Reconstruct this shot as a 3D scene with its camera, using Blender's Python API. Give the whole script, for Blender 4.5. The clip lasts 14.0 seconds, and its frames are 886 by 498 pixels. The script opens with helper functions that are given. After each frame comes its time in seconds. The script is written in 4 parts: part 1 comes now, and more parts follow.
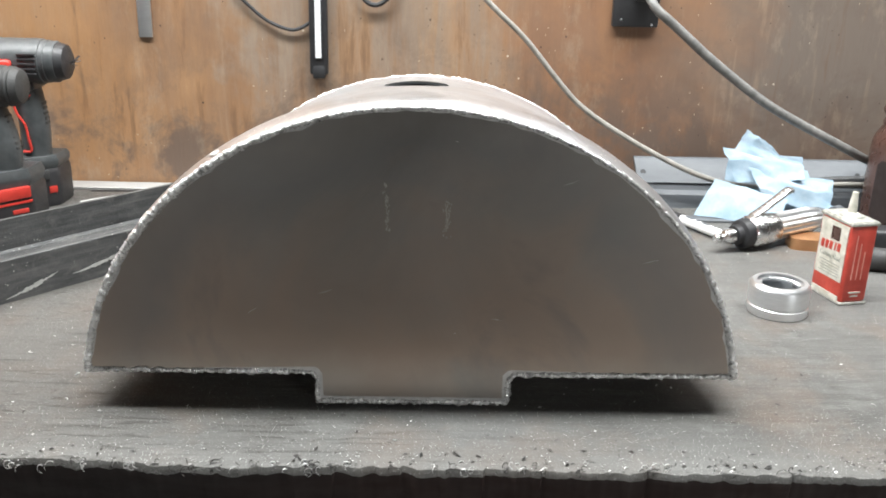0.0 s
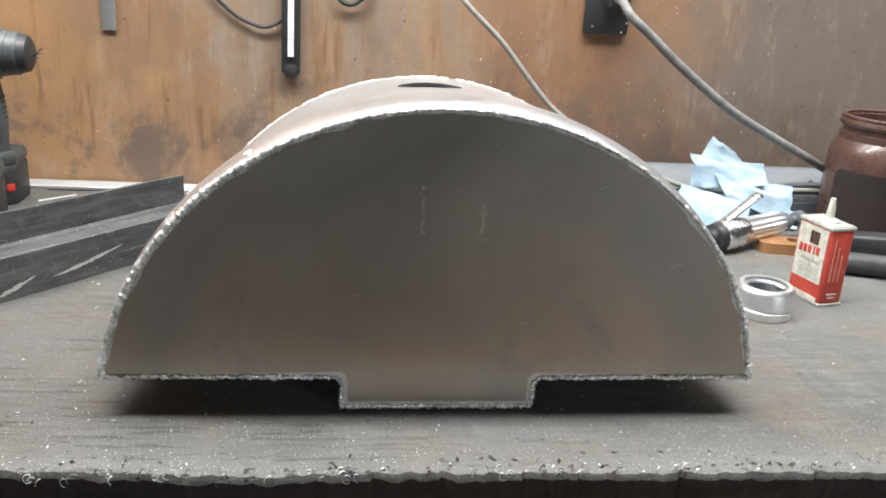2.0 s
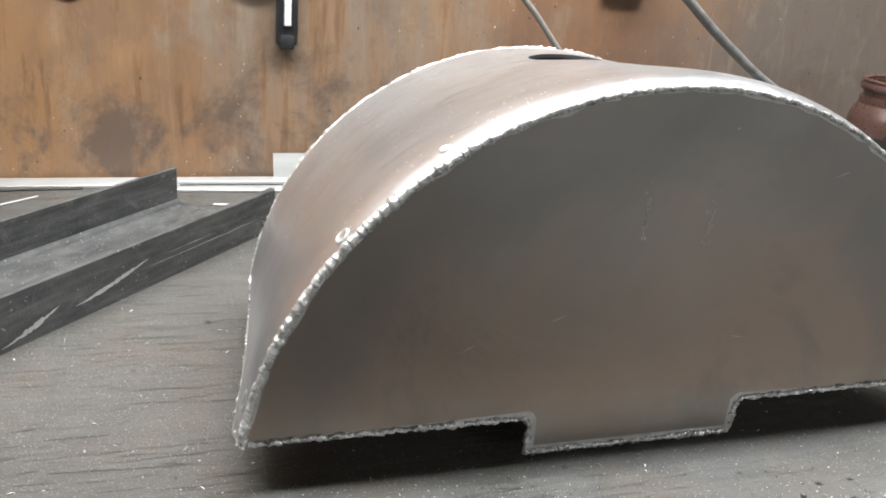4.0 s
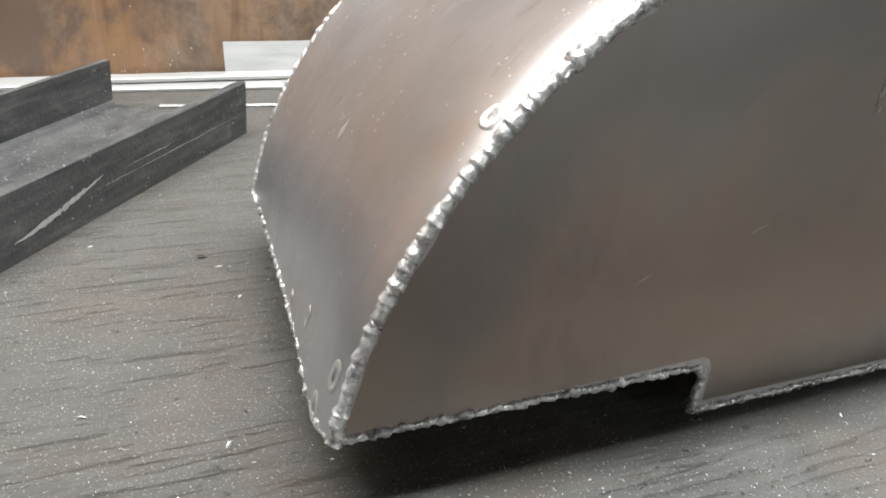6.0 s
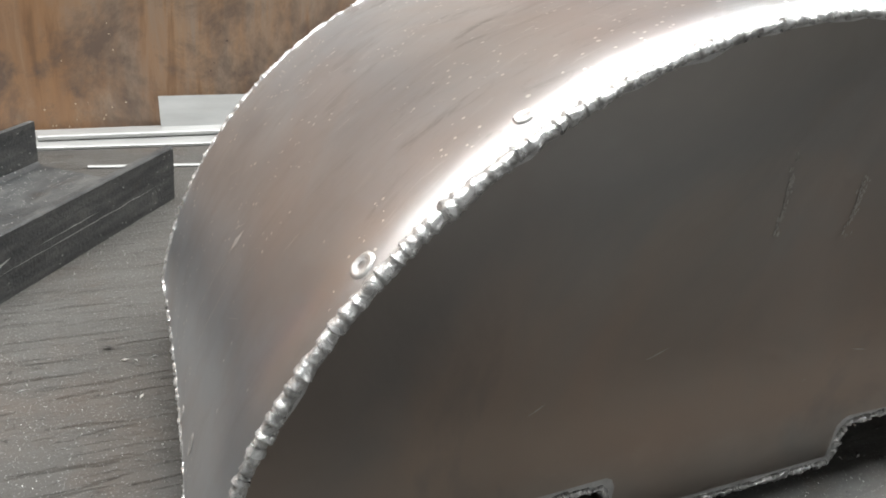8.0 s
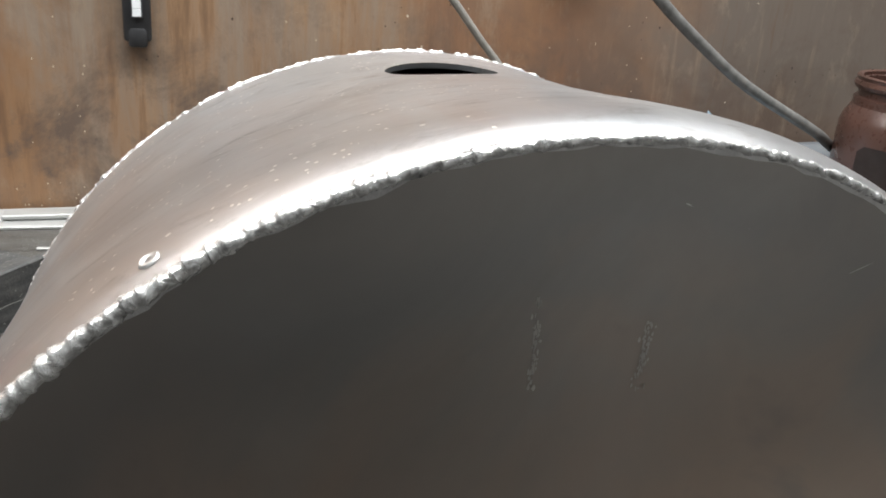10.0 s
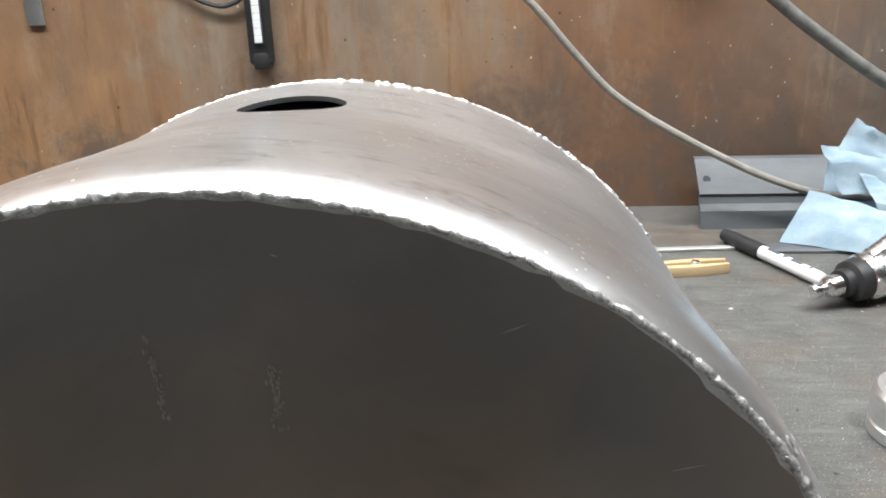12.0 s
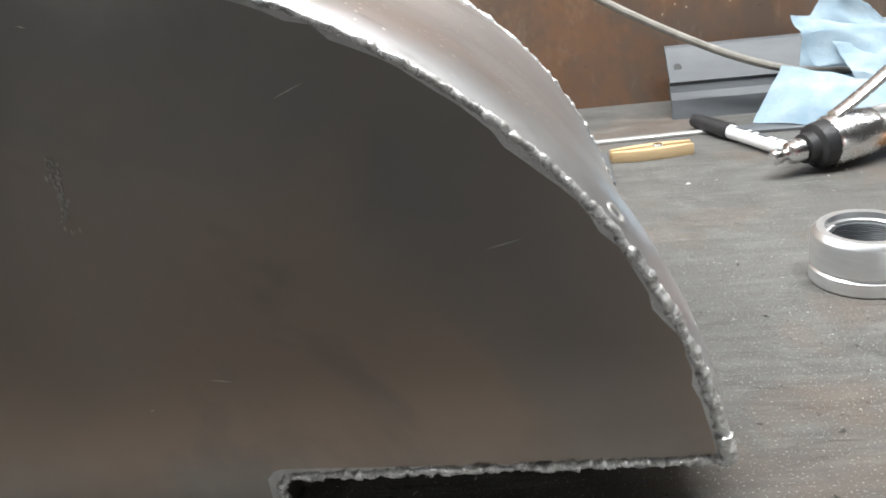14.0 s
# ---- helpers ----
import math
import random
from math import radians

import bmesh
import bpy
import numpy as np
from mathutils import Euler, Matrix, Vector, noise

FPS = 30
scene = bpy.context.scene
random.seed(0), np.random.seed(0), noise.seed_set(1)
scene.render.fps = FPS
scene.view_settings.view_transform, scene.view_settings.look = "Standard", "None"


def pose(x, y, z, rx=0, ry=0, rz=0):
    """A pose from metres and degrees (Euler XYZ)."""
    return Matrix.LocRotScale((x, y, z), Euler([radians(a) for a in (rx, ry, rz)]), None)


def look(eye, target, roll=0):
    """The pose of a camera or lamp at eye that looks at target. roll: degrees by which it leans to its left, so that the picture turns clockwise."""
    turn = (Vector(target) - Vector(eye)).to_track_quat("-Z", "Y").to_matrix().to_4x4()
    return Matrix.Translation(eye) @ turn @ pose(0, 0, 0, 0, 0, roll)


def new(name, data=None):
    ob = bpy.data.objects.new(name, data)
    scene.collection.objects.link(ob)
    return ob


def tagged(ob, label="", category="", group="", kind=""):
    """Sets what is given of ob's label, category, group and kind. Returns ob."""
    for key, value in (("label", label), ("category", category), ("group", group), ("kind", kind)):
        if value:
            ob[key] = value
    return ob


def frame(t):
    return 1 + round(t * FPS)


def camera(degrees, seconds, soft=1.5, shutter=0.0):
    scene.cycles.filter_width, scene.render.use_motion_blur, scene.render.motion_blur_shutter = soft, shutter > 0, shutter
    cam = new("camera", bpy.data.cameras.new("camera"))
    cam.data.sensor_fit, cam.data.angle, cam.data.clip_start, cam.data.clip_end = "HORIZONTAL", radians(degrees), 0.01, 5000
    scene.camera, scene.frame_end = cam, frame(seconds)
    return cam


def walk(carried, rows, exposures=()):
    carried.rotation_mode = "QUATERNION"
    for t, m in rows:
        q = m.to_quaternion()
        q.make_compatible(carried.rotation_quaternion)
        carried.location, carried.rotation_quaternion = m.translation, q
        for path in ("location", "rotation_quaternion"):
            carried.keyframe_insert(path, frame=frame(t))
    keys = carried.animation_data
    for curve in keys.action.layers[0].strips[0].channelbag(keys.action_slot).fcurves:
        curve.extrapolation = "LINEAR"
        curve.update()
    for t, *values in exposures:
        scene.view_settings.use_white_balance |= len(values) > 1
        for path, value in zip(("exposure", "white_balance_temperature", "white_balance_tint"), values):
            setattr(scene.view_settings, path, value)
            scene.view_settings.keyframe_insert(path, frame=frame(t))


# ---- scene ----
cam = camera(53.1, 14.0, soft=1.8)
PATH = [
    (0, (0.227, 0.124, 0.315), (0.275, 2.013, -0.34), 1.5),
    (0.5, (0.218, 0.124, 0.316), (0.265, 2.013, -0.341), 1.5),
    (1, (0.193, 0.134, 0.309), (0.253, 2.023, -0.347), 1.7),
    (1.5, (0.164, 0.138, 0.315), (0.352, 2.021, -0.332), 3.0),
    (2, (0.144, 0.133, 0.311), (0.4, 2.01, -0.331), 3.7),
    (2.5, (0.13, 0.148, 0.301), (0.413, 2.021, -0.342), 4.2),
    (3, (0.153, 0.223, 0.304), (0.446, 2.093, -0.344), 4.5),
    (3.5, (0.074, 0.247, 0.293), (0.442, 2.103, -0.354), 5.1),
    (4, (-0.036, 0.286, 0.283), (0.553, 2.072, -0.398), 4.4),
    (4.2, (-0.064, 0.306, 0.283), (0.548, 2.076, -0.419), 4.9),
    (6.3, (-0.084, 0.457, 0.213), (0.734, 2.073, -0.635), 4.9),
    (6.5, (-0.083, 0.457, 0.215), (0.741, 2.072, -0.629), 5.1),
    (7, (-0.077, 0.464, 0.227), (0.765, 2.07, -0.618), 5.4),
    (7.5, (-0.066, 0.468, 0.24), (0.785, 2.072, -0.599), 5.6),
    (8, (-0.047, 0.465, 0.253), (0.811, 2.076, -0.563), 5.7),
    (8.5, (-0.01, 0.465, 0.269), (0.816, 2.122, -0.487), 5.3),
    (9, (0.025, 0.463, 0.274), (0.78, 2.163, -0.463), 5.4),
    (9.2, (0.036, 0.464, 0.274), (0.776, 2.172, -0.459), 5.0),
    (11.3, (0.251, 0.436, 0.277), (0.296, 2.299, -0.451), 0.0),
    (11.5, (0.281, 0.434, 0.295), (0.206, 2.29, -0.448), -1.4),
    (12, (0.318, 0.427, 0.297), (0.188, 2.279, -0.447), -2.0),
    (12.5, (0.346, 0.435, 0.285), (0.184, 2.284, -0.461), -3.3),
    (13, (0.367, 0.447, 0.276), (0.17, 2.287, -0.482), -6.5),
    (13.5, (0.383, 0.436, 0.245), (0.144, 2.27, -0.518), -7.3),
    (14, (0.398, 0.428, 0.222), (0.133, 2.253, -0.55), -7.2),
]
# the walk
walk(cam, [(t, look(eye, target, roll)) for t, eye, target, roll in PATH], [(0, 0.24), (3.0, 0.13), (4.2, 0.03), (6.3, -0.08), (7.5, -0.34), (9.2, -0.5), (11.3, -0.18), (13.0, -0.3), (14.0, -0.06)])

# ---- light ----
world = bpy.data.worlds.new("dim_shop")
world.use_nodes = True
world.node_tree.nodes["Background"].inputs[0].default_value = (0.9, 0.95, 1.0, 1)
world.node_tree.nodes["Background"].inputs[1].default_value = 0.03
scene.world = world


def unseen_lamp(x, y, z, sx, sy, power, turn=0):
    data = bpy.data.lights.new("unseen_tube", "AREA")
    data.shape, data.size, data.size_y, data.energy = "RECTANGLE", sx, sy, power
    data.color = (0.97, 0.995, 0.995)
    ob = new("unseen_tube", data)
    ob.matrix_world = pose(x, y, z, 0, 0, turn)
    return ob


# first: overhead tubes; others unseen, added to brighten the sheet's rim and end plate
LAMPS = [(0.1, 0.69, 1.5, 2.4, 0.16, 74.0), (0.3, 1.14, 1.02, 3.2, 0.09, 22.0), (1.95, -1.9, 0.35, 0.6, 0.16, 100.0), (-1.1, -1.9, 0.35, 0.7, 0.16, 45.0)]
for lamp in LAMPS:
    unseen_lamp(*lamp)


# ---- materials ----
def nodes_of(name):
    m = bpy.data.materials.new(name)
    m.use_nodes = True
    t = m.node_tree
    b = t.nodes["Principled BSDF"]
    return m, t, b


def coords(t, scale=(1, 1, 1), offset=(0, 0, 0), kind="Object"):
    c = t.nodes.new("ShaderNodeTexCoord")
    m = t.nodes.new("ShaderNodeMapping")
    m.inputs["Scale"].default_value = scale
    m.inputs["Location"].default_value = offset
    t.links.new(c.outputs[kind], m.inputs[0])
    return m.outputs[0]


def noise_tex(t, vec, scale, detail=4, rough=0.55, distort=0.0):
    n = t.nodes.new("ShaderNodeTexNoise")
    n.inputs["Scale"].default_value, n.inputs["Detail"].default_value = scale, detail
    n.inputs["Roughness"].default_value, n.inputs["Distortion"].default_value = rough, distort
    t.links.new(vec, n.inputs["Vector"])
    return n.outputs[0]


def ramp(t, fac, stops):
    r = t.nodes.new("ShaderNodeValToRGB")
    e = r.color_ramp.elements
    while len(e) < len(stops):
        e.new(0.5)
    for el, (p, c) in zip(e, stops):
        el.position = p
        el.color = (*c, 1) if len(c) == 3 else c
    t.links.new(fac, r.inputs[0])
    return r.outputs[0]


def grey(v):
    return (v, v, v)


def blend(t, fac, a, b, mode="MIX"):
    m = t.nodes.new("ShaderNodeMix")
    m.data_type, m.blend_type = "RGBA", mode
    for sock, v in ((m.inputs["Factor"], fac), (m.inputs["A"], a), (m.inputs["B"], b)):
        if isinstance(v, (int, float)):
            sock.default_value = v
        elif isinstance(v, tuple):
            sock.default_value = (*v, 1)
        else:
            t.links.new(v, sock)
    return m.outputs["Result"]


def bump(t, b, height, strength, distance):
    n = t.nodes.new("ShaderNodeBump")
    n.inputs["Strength"].default_value, n.inputs["Distance"].default_value = strength, distance
    t.links.new(height, n.inputs["Height"])
    t.links.new(n.outputs[0], b.inputs["Normal"])
    return n


def math_node(t, op, a, b):
    m = t.nodes.new("ShaderNodeMath")
    m.operation = op
    for sock, v in zip(m.inputs, (a, b)):
        if isinstance(v, (int, float)):
            sock.default_value = v
        else:
            t.links.new(v, sock)
    return m.outputs[0]


def simple(name, c1, c2, rough, metal=0.0, scale=30, stretch=(1, 1, 1), relief=0.0, wear=0.12, coat=0.0):
    """Two tones of one surface, uneven gloss and a fine relief."""
    m, t, b = nodes_of(name)
    v = coords(t, stretch)
    n = noise_tex(t, v, scale, 6, 0.6)
    fine = noise_tex(t, v, scale * 9, 3, 0.6)
    t.links.new(ramp(t, n, [(0.3, c1), (0.7, c2)]), b.inputs["Base Color"])
    r = ramp(t, fine, [(0.3, grey(max(0.03, rough - wear))), (0.7, grey(min(1, rough + wear)))])
    t.links.new(r, b.inputs["Roughness"])
    b.inputs["Metallic"].default_value = metal
    b.inputs["Coat Weight"].default_value = coat
    if relief:
        bump(t, b, fine, 0.6, relief)
    return m


def flecks(t, v, scale, size, gate_at, seed):
    """Sparse bright spatter: small dots where a slow noise lets them through."""
    vor = t.nodes.new("ShaderNodeTexVoronoi")
    vor.inputs["Scale"].default_value = scale
    t.links.new(v, vor.inputs["Vector"])
    gate = noise_tex(t, coords(t, (1, 1, 1), (seed, 5, 1)), 24, 3, 0.6)
    return math_node(t, "MULTIPLY", math_node(t, "LESS_THAN", vor.outputs["Distance"], size), math_node(t, "GREATER_THAN", gate, gate_at))


def end_plate_metal():
    """Cold-rolled end plate: neutral grey, browner low down, blue-grey clouds, dark reflection painted under the rim,
    bench reflection painted as a pale bottom band.
    """
    m, t, b = nodes_of("plate_steel")
    v = coords(t)
    sep = t.nodes.new("ShaderNodeSeparateXYZ")
    t.links.new(v, sep.inputs[0])
    cloud = noise_tex(t, v, 7, 5, 0.6, 0.8)
    haze = noise_tex(t, coords(t, (1, 1, 1), (8, 2, 4)), 8, 5, 0.6, 0.9)
    smudge = noise_tex(t, coords(t, (1, 1, 1), (3, 1, 2)), 26, 6, 0.65)
    fine = noise_tex(t, coords(t, (3, 1, 3)), 160, 3, 0.6)
    c = ramp(t, cloud, [(0.3, (0.265, 0.256, 0.242)), (0.7, (0.39, 0.377, 0.358))])
    low = math_node(t, "ADD", sep.outputs[2], math_node(t, "MULTIPLY", math_node(t, "SUBTRACT", haze, 0.5), 0.28))
    c = blend(t, ramp(t, low, [(0.07, grey(0.75)), (0.19, grey(0.1))]), c, (0.43, 0.328, 0.264))
    c = blend(t, ramp(t, haze, [(0.3, grey(0.55)), (0.44, grey(0))]), c, (0.2, 0.208, 0.222))
    c = blend(t, ramp(t, smudge, [(0.52, grey(0)), (0.75, grey(0.28))]), c, (0.36, 0.33, 0.3))
    px, pz = math_node(t, "DIVIDE", sep.outputs[0], 0.238), math_node(t, "DIVIDE", math_node(t, "SUBTRACT", sep.outputs[2], 0.02), 0.205)
    far = math_node(t, "POWER", math_node(t, "ADD", math_node(t, "MULTIPLY", px, px), math_node(t, "MULTIPLY", pz, pz)), 0.5)
    far = math_node(t, "ADD", far, math_node(t, "MULTIPLY", math_node(t, "SUBTRACT", haze, 0.5), 0.4))
    # blue-grey ring inside the rim paints in a dark reflection
    c = blend(t, ramp(t, far, [(0.66, grey(0)), (0.84, grey(0.4)), (0.97, grey(0.1))]), c, (0.22, 0.228, 0.242))
    c = blend(t, ramp(t, math_node(t, "ADD", far, math_node(t, "MULTIPLY", smudge, 0.16)), [(1.0, grey(0)), (1.08, grey(0.5))]), c, (0.56, 0.54, 0.5))
    # pale band at the bottom: the bench's reflection put into the colour
    bench_reflection = math_node(t, "ADD", sep.outputs[2], math_node(t, "MULTIPLY", smudge, 0.03))
    c = blend(t, ramp(t, bench_reflection, [(0.035, grey(0.5)), (0.06, grey(0.0))]), c, (0.52, 0.49, 0.45))
    c = blend(t, flecks(t, v, 150, 0.07, 0.66, 7), c, (0.7, 0.69, 0.67))
    c = blend(t, flecks(t, coords(t, (1, 1, 1), (2, 3, 2)), 90, 0.06, 0.7, 3), c, (0.08, 0.07, 0.065))
    t.links.new(c, b.inputs["Base Color"])
    b.inputs["Metallic"].default_value = 1.0
    r = math_node(t, "ADD", math_node(t, "MULTIPLY", cloud, 0.2), math_node(t, "MULTIPLY", smudge, 0.1))
    t.links.new(math_node(t, "ADD", r, 0.21), b.inputs["Roughness"])
    h = math_node(t, "ADD", math_node(t, "MULTIPLY", fine, 0.02), cloud)
    bump(t, b, h, 0.25, 0.004)
    return m


def rolled_metal():
    """Rolled sheet: satin grey with mauve-brown and steel-blue clouds, pale spatter, dark and pale streaks over the
    crown.
    """
    m, t, b = nodes_of("rolled_sheet")
    v = coords(t)
    sep = t.nodes.new("ShaderNodeSeparateXYZ")
    t.links.new(v, sep.inputs[0])
    cloud = noise_tex(t, v, 6, 5, 0.6, 0.7)
    haze = noise_tex(t, coords(t, (1, 0.7, 1), (8, 2, 4)), 9, 5, 0.62, 0.8)
    smudge = noise_tex(t, coords(t, (1, 2, 1), (3, 1, 2)), 30, 7, 0.68, 0.4)
    c = ramp(t, cloud, [(0.3, (0.5, 0.515, 0.535)), (0.7, (0.68, 0.695, 0.715))])
    c = blend(t, ramp(t, haze, [(0.48, grey(0)), (0.64, grey(0.4))]), c, (0.55, 0.48, 0.445))
    c = blend(t, ramp(t, haze, [(0.3, grey(0.6)), (0.43, grey(0))]), c, (0.4, 0.42, 0.45))
    c = blend(t, ramp(t, smudge, [(0.5, grey(0)), (0.72, grey(0.3))]), c, (0.47, 0.44, 0.42))
    # dark and pale streaks, stronger towards the top
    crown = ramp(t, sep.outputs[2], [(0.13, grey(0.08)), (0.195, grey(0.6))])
    crown_streak = noise_tex(t, coords(t, (3.6, 10, 1), (1, 4, 2)), 9, 7, 0.7, 1.2)
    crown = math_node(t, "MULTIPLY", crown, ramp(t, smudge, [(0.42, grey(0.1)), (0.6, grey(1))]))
    c = blend(t, math_node(t, "MULTIPLY", crown, ramp(t, crown_streak, [(0.34, grey(1)), (0.48, grey(0))])), c, (0.24, 0.235, 0.23))
    c = blend(t, math_node(t, "MULTIPLY", crown, ramp(t, crown_streak, [(0.58, grey(0)), (0.66, grey(0.7))])), c, (0.85, 0.85, 0.85))
    c = blend(t, flecks(t, v, 240, 0.16, 0.53, 7), c, (0.92, 0.9, 0.87))
    c = blend(t, flecks(t, coords(t, (1, 1, 1), (1, 6, 2)), 110, 0.1, 0.56, 2), c, (0.9, 0.89, 0.87))
    t.links.new(c, b.inputs["Base Color"])
    b.inputs["Metallic"].default_value = 0.85
    r = math_node(t, "ADD", math_node(t, "MULTIPLY", cloud, 0.16), math_node(t, "MULTIPLY", smudge, 0.12))
    t.links.new(math_node(t, "ADD", r, 0.185), b.inputs["Roughness"])
    h = math_node(t, "ADD", math_node(t, "MULTIPLY", smudge, 0.06), cloud)
    bump(t, b, h, 0.22, 0.004)
    return m


def weld_metal():
    """Solidified weld: bright silver ripples, shade of the crevices painted dark by noise, rough between."""
    m, t, b = nodes_of("weld_bead")
    v = coords(t)
    grain = noise_tex(t, v, 210, 4, 0.62, 0.8)
    dark_mask = noise_tex(t, coords(t, (1, 1, 1), (4, 1, 6)), 120, 4, 0.6)
    c = ramp(t, grain, [(0.3, (0.38, 0.375, 0.37)), (0.5, (0.82, 0.82, 0.81)), (0.7, (0.97, 0.97, 0.96))])
    # dark spots put the shade of crevices into the colour
    c = blend(t, ramp(t, dark_mask, [(0.32, grey(0.75)), (0.45, grey(0))]), c, (0.09, 0.085, 0.08))
    t.links.new(c, b.inputs["Base Color"])
    b.inputs["Metallic"].default_value = 0.62
    t.links.new(ramp(t, grain, [(0.3, grey(0.42)), (0.7, grey(0.16))]), b.inputs["Roughness"])
    bump(t, b, grain, 0.8, 0.0014)
    return m


M_FACE = end_plate_metal()
M_SKIN = rolled_metal()
M_WELD = weld_metal()
M_HALO = simple("etched_edge", (0.55, 0.545, 0.54), (0.72, 0.715, 0.71), 0.55, 1.0, 120, relief=0.0004)
M_RUB = simple("chalky_rub", (0.46, 0.445, 0.42), (0.6, 0.58, 0.55), 0.44, 1.0, 300)
M_RING = simple("heat_ring", (0.62, 0.61, 0.59), (0.85, 0.84, 0.83), 0.42, 0.8, 260, wear=0.18)
M_ALU = simple("machined_aluminium", (0.74, 0.75, 0.76), (0.84, 0.85, 0.86), 0.42, 1.0, 40, (1, 1, 8), wear=0.05)
M_CHROME = simple("worn_chrome", (0.72, 0.72, 0.72), (0.86, 0.86, 0.86), 0.26, 1.0, 25, wear=0.03)


def mill_steel():
    """Dark mill scale: long rolled streaks, brown and blue-grey mottling, pale specks of grit."""
    m, t, b = nodes_of("dark_mill_steel")
    v = coords(t)
    roll = noise_tex(t, coords(t, (0.5, 1, 5)), 26, 7, 0.68, 0.3)
    mottle = noise_tex(t, coords(t, (1, 1, 1.4), (4, 1, 2)), 42, 7, 0.72, 0.5)
    fine = noise_tex(t, v, 420, 3, 0.6)
    c = ramp(t, roll, [(0.3, (0.03, 0.031, 0.033)), (0.52, (0.07, 0.071, 0.071)), (0.72, (0.125, 0.124, 0.119))])
    c = blend(t, ramp(t, mottle, [(0.52, grey(0)), (0.68, grey(0.6))]), c, (0.15, 0.147, 0.138))
    c = blend(t, ramp(t, mottle, [(0.3, grey(0.6)), (0.43, grey(0))]), c, (0.05, 0.042, 0.035))
    c = blend(t, flecks(t, v, 190, 0.12, 0.5, 9), c, (0.36, 0.36, 0.34))
    t.links.new(c, b.inputs["Base Color"])
    b.inputs["Metallic"].default_value = 0.2
    t.links.new(ramp(t, mottle, [(0.3, grey(0.42)), (0.7, grey(0.72))]), b.inputs["Roughness"])
    bump(t, b, math_node(t, "ADD", fine, mottle), 0.5, 0.0012)
    return m


M_CHANNEL = mill_steel()
M_GALV = simple("painted_grey_steel", (0.08, 0.088, 0.097), (0.122, 0.13, 0.14), 0.52, 0.1, 25, (0.3, 1, 1), 0.0003)
M_SCRAPE = simple("bare_scrape", (0.4, 0.4, 0.38), (0.55, 0.55, 0.53), 0.5, 0.4, 150)
M_STRIP = simple("offcut_strip", (0.33, 0.33, 0.32), (0.5, 0.5, 0.49), 0.45, 0.35, 30, (0.2, 1, 1))
M_BLACK = simple("black_plastic", (0.018, 0.018, 0.02), (0.035, 0.035, 0.037), 0.45, 0, 60, relief=0.0003)
M_DARKGREY = simple("grey_tool_plastic", (0.04, 0.045, 0.047), (0.075, 0.08, 0.082), 0.42, 0, 70, relief=0.0003)
M_RED = simple("red_tool_plastic", (0.42, 0.03, 0.022), (0.56, 0.05, 0.036), 0.38, 0, 60)
M_RUBBER = simple("rubber", (0.02, 0.021, 0.02), (0.05, 0.05, 0.05), 0.6, 0, 80, relief=0.0004)
M_CABLE = simple("grey_cable", (0.1, 0.098, 0.094), (0.2, 0.195, 0.185), 0.5, 0, 90)
M_CABLE2 = simple("old_cord", (0.2, 0.19, 0.17), (0.32, 0.3, 0.27), 0.5, 0, 90)
M_TOWEL = simple("blue_paper_towel", (0.25, 0.36, 0.455), (0.37, 0.46, 0.53), 0.9, 0, 60, relief=0.0004)
M_PIN = simple("pine_peg", (0.5, 0.34, 0.17), (0.66, 0.49, 0.29), 0.6, 0, 40, (0.2, 1, 1), 0.0003)
M_COPPER = simple("bronze_plate", (0.42, 0.2, 0.09), (0.58, 0.32, 0.16), 0.42, 0.75, 50)
M_BROWN = simple("brown_enamel", (0.05, 0.026, 0.02), (0.095, 0.045, 0.034), 0.33, 0, 18, coat=0.25)
M_TINRED = simple("can_red", (0.4, 0.038, 0.025), (0.56, 0.075, 0.05), 0.4, 0, 70)
M_TINCREAM = simple("can_cream", (0.4, 0.385, 0.32), (0.66, 0.64, 0.57), 0.45, 0, 110)
M_FADED = simple("faded_print", (0.6, 0.24, 0.19), (0.7, 0.34, 0.28), 0.5, 0, 70)
M_TIN = simple("scuffed_tin", (0.3, 0.3, 0.27), (0.62, 0.61, 0.56), 0.45, 0.5, 140)
M_PALEINK = simple("faded_ink", (0.22, 0.24, 0.21), (0.34, 0.35, 0.31), 0.6, 0, 90)
M_WHITE = simple("white_plastic", (0.72, 0.72, 0.72), (0.82, 0.82, 0.82), 0.4, 0, 60)
M_LENS = simple("lamp_lens", (0.78, 0.8, 0.82), (0.86, 0.87, 0.88), 0.3, 0, 60)
M_PLASTER = simple("shop_wall", (0.12, 0.113, 0.106), (0.19, 0.178, 0.165), 0.85, 0, 2, relief=0.002)
M_FLOOR = simple("concrete_floor", (0.075, 0.072, 0.07), (0.12, 0.115, 0.11), 0.75, 0, 3, relief=0.002)
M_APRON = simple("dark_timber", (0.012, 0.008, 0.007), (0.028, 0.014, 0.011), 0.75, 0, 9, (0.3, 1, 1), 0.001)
M_CHIP = simple("bright_swarf", (0.6, 0.6, 0.58), (0.85, 0.85, 0.83), 0.35, 0.7, 200)
M_CRUMB = simple("dark_crumbs", (0.02, 0.02, 0.02), (0.06, 0.05, 0.045), 0.7, 0, 200)


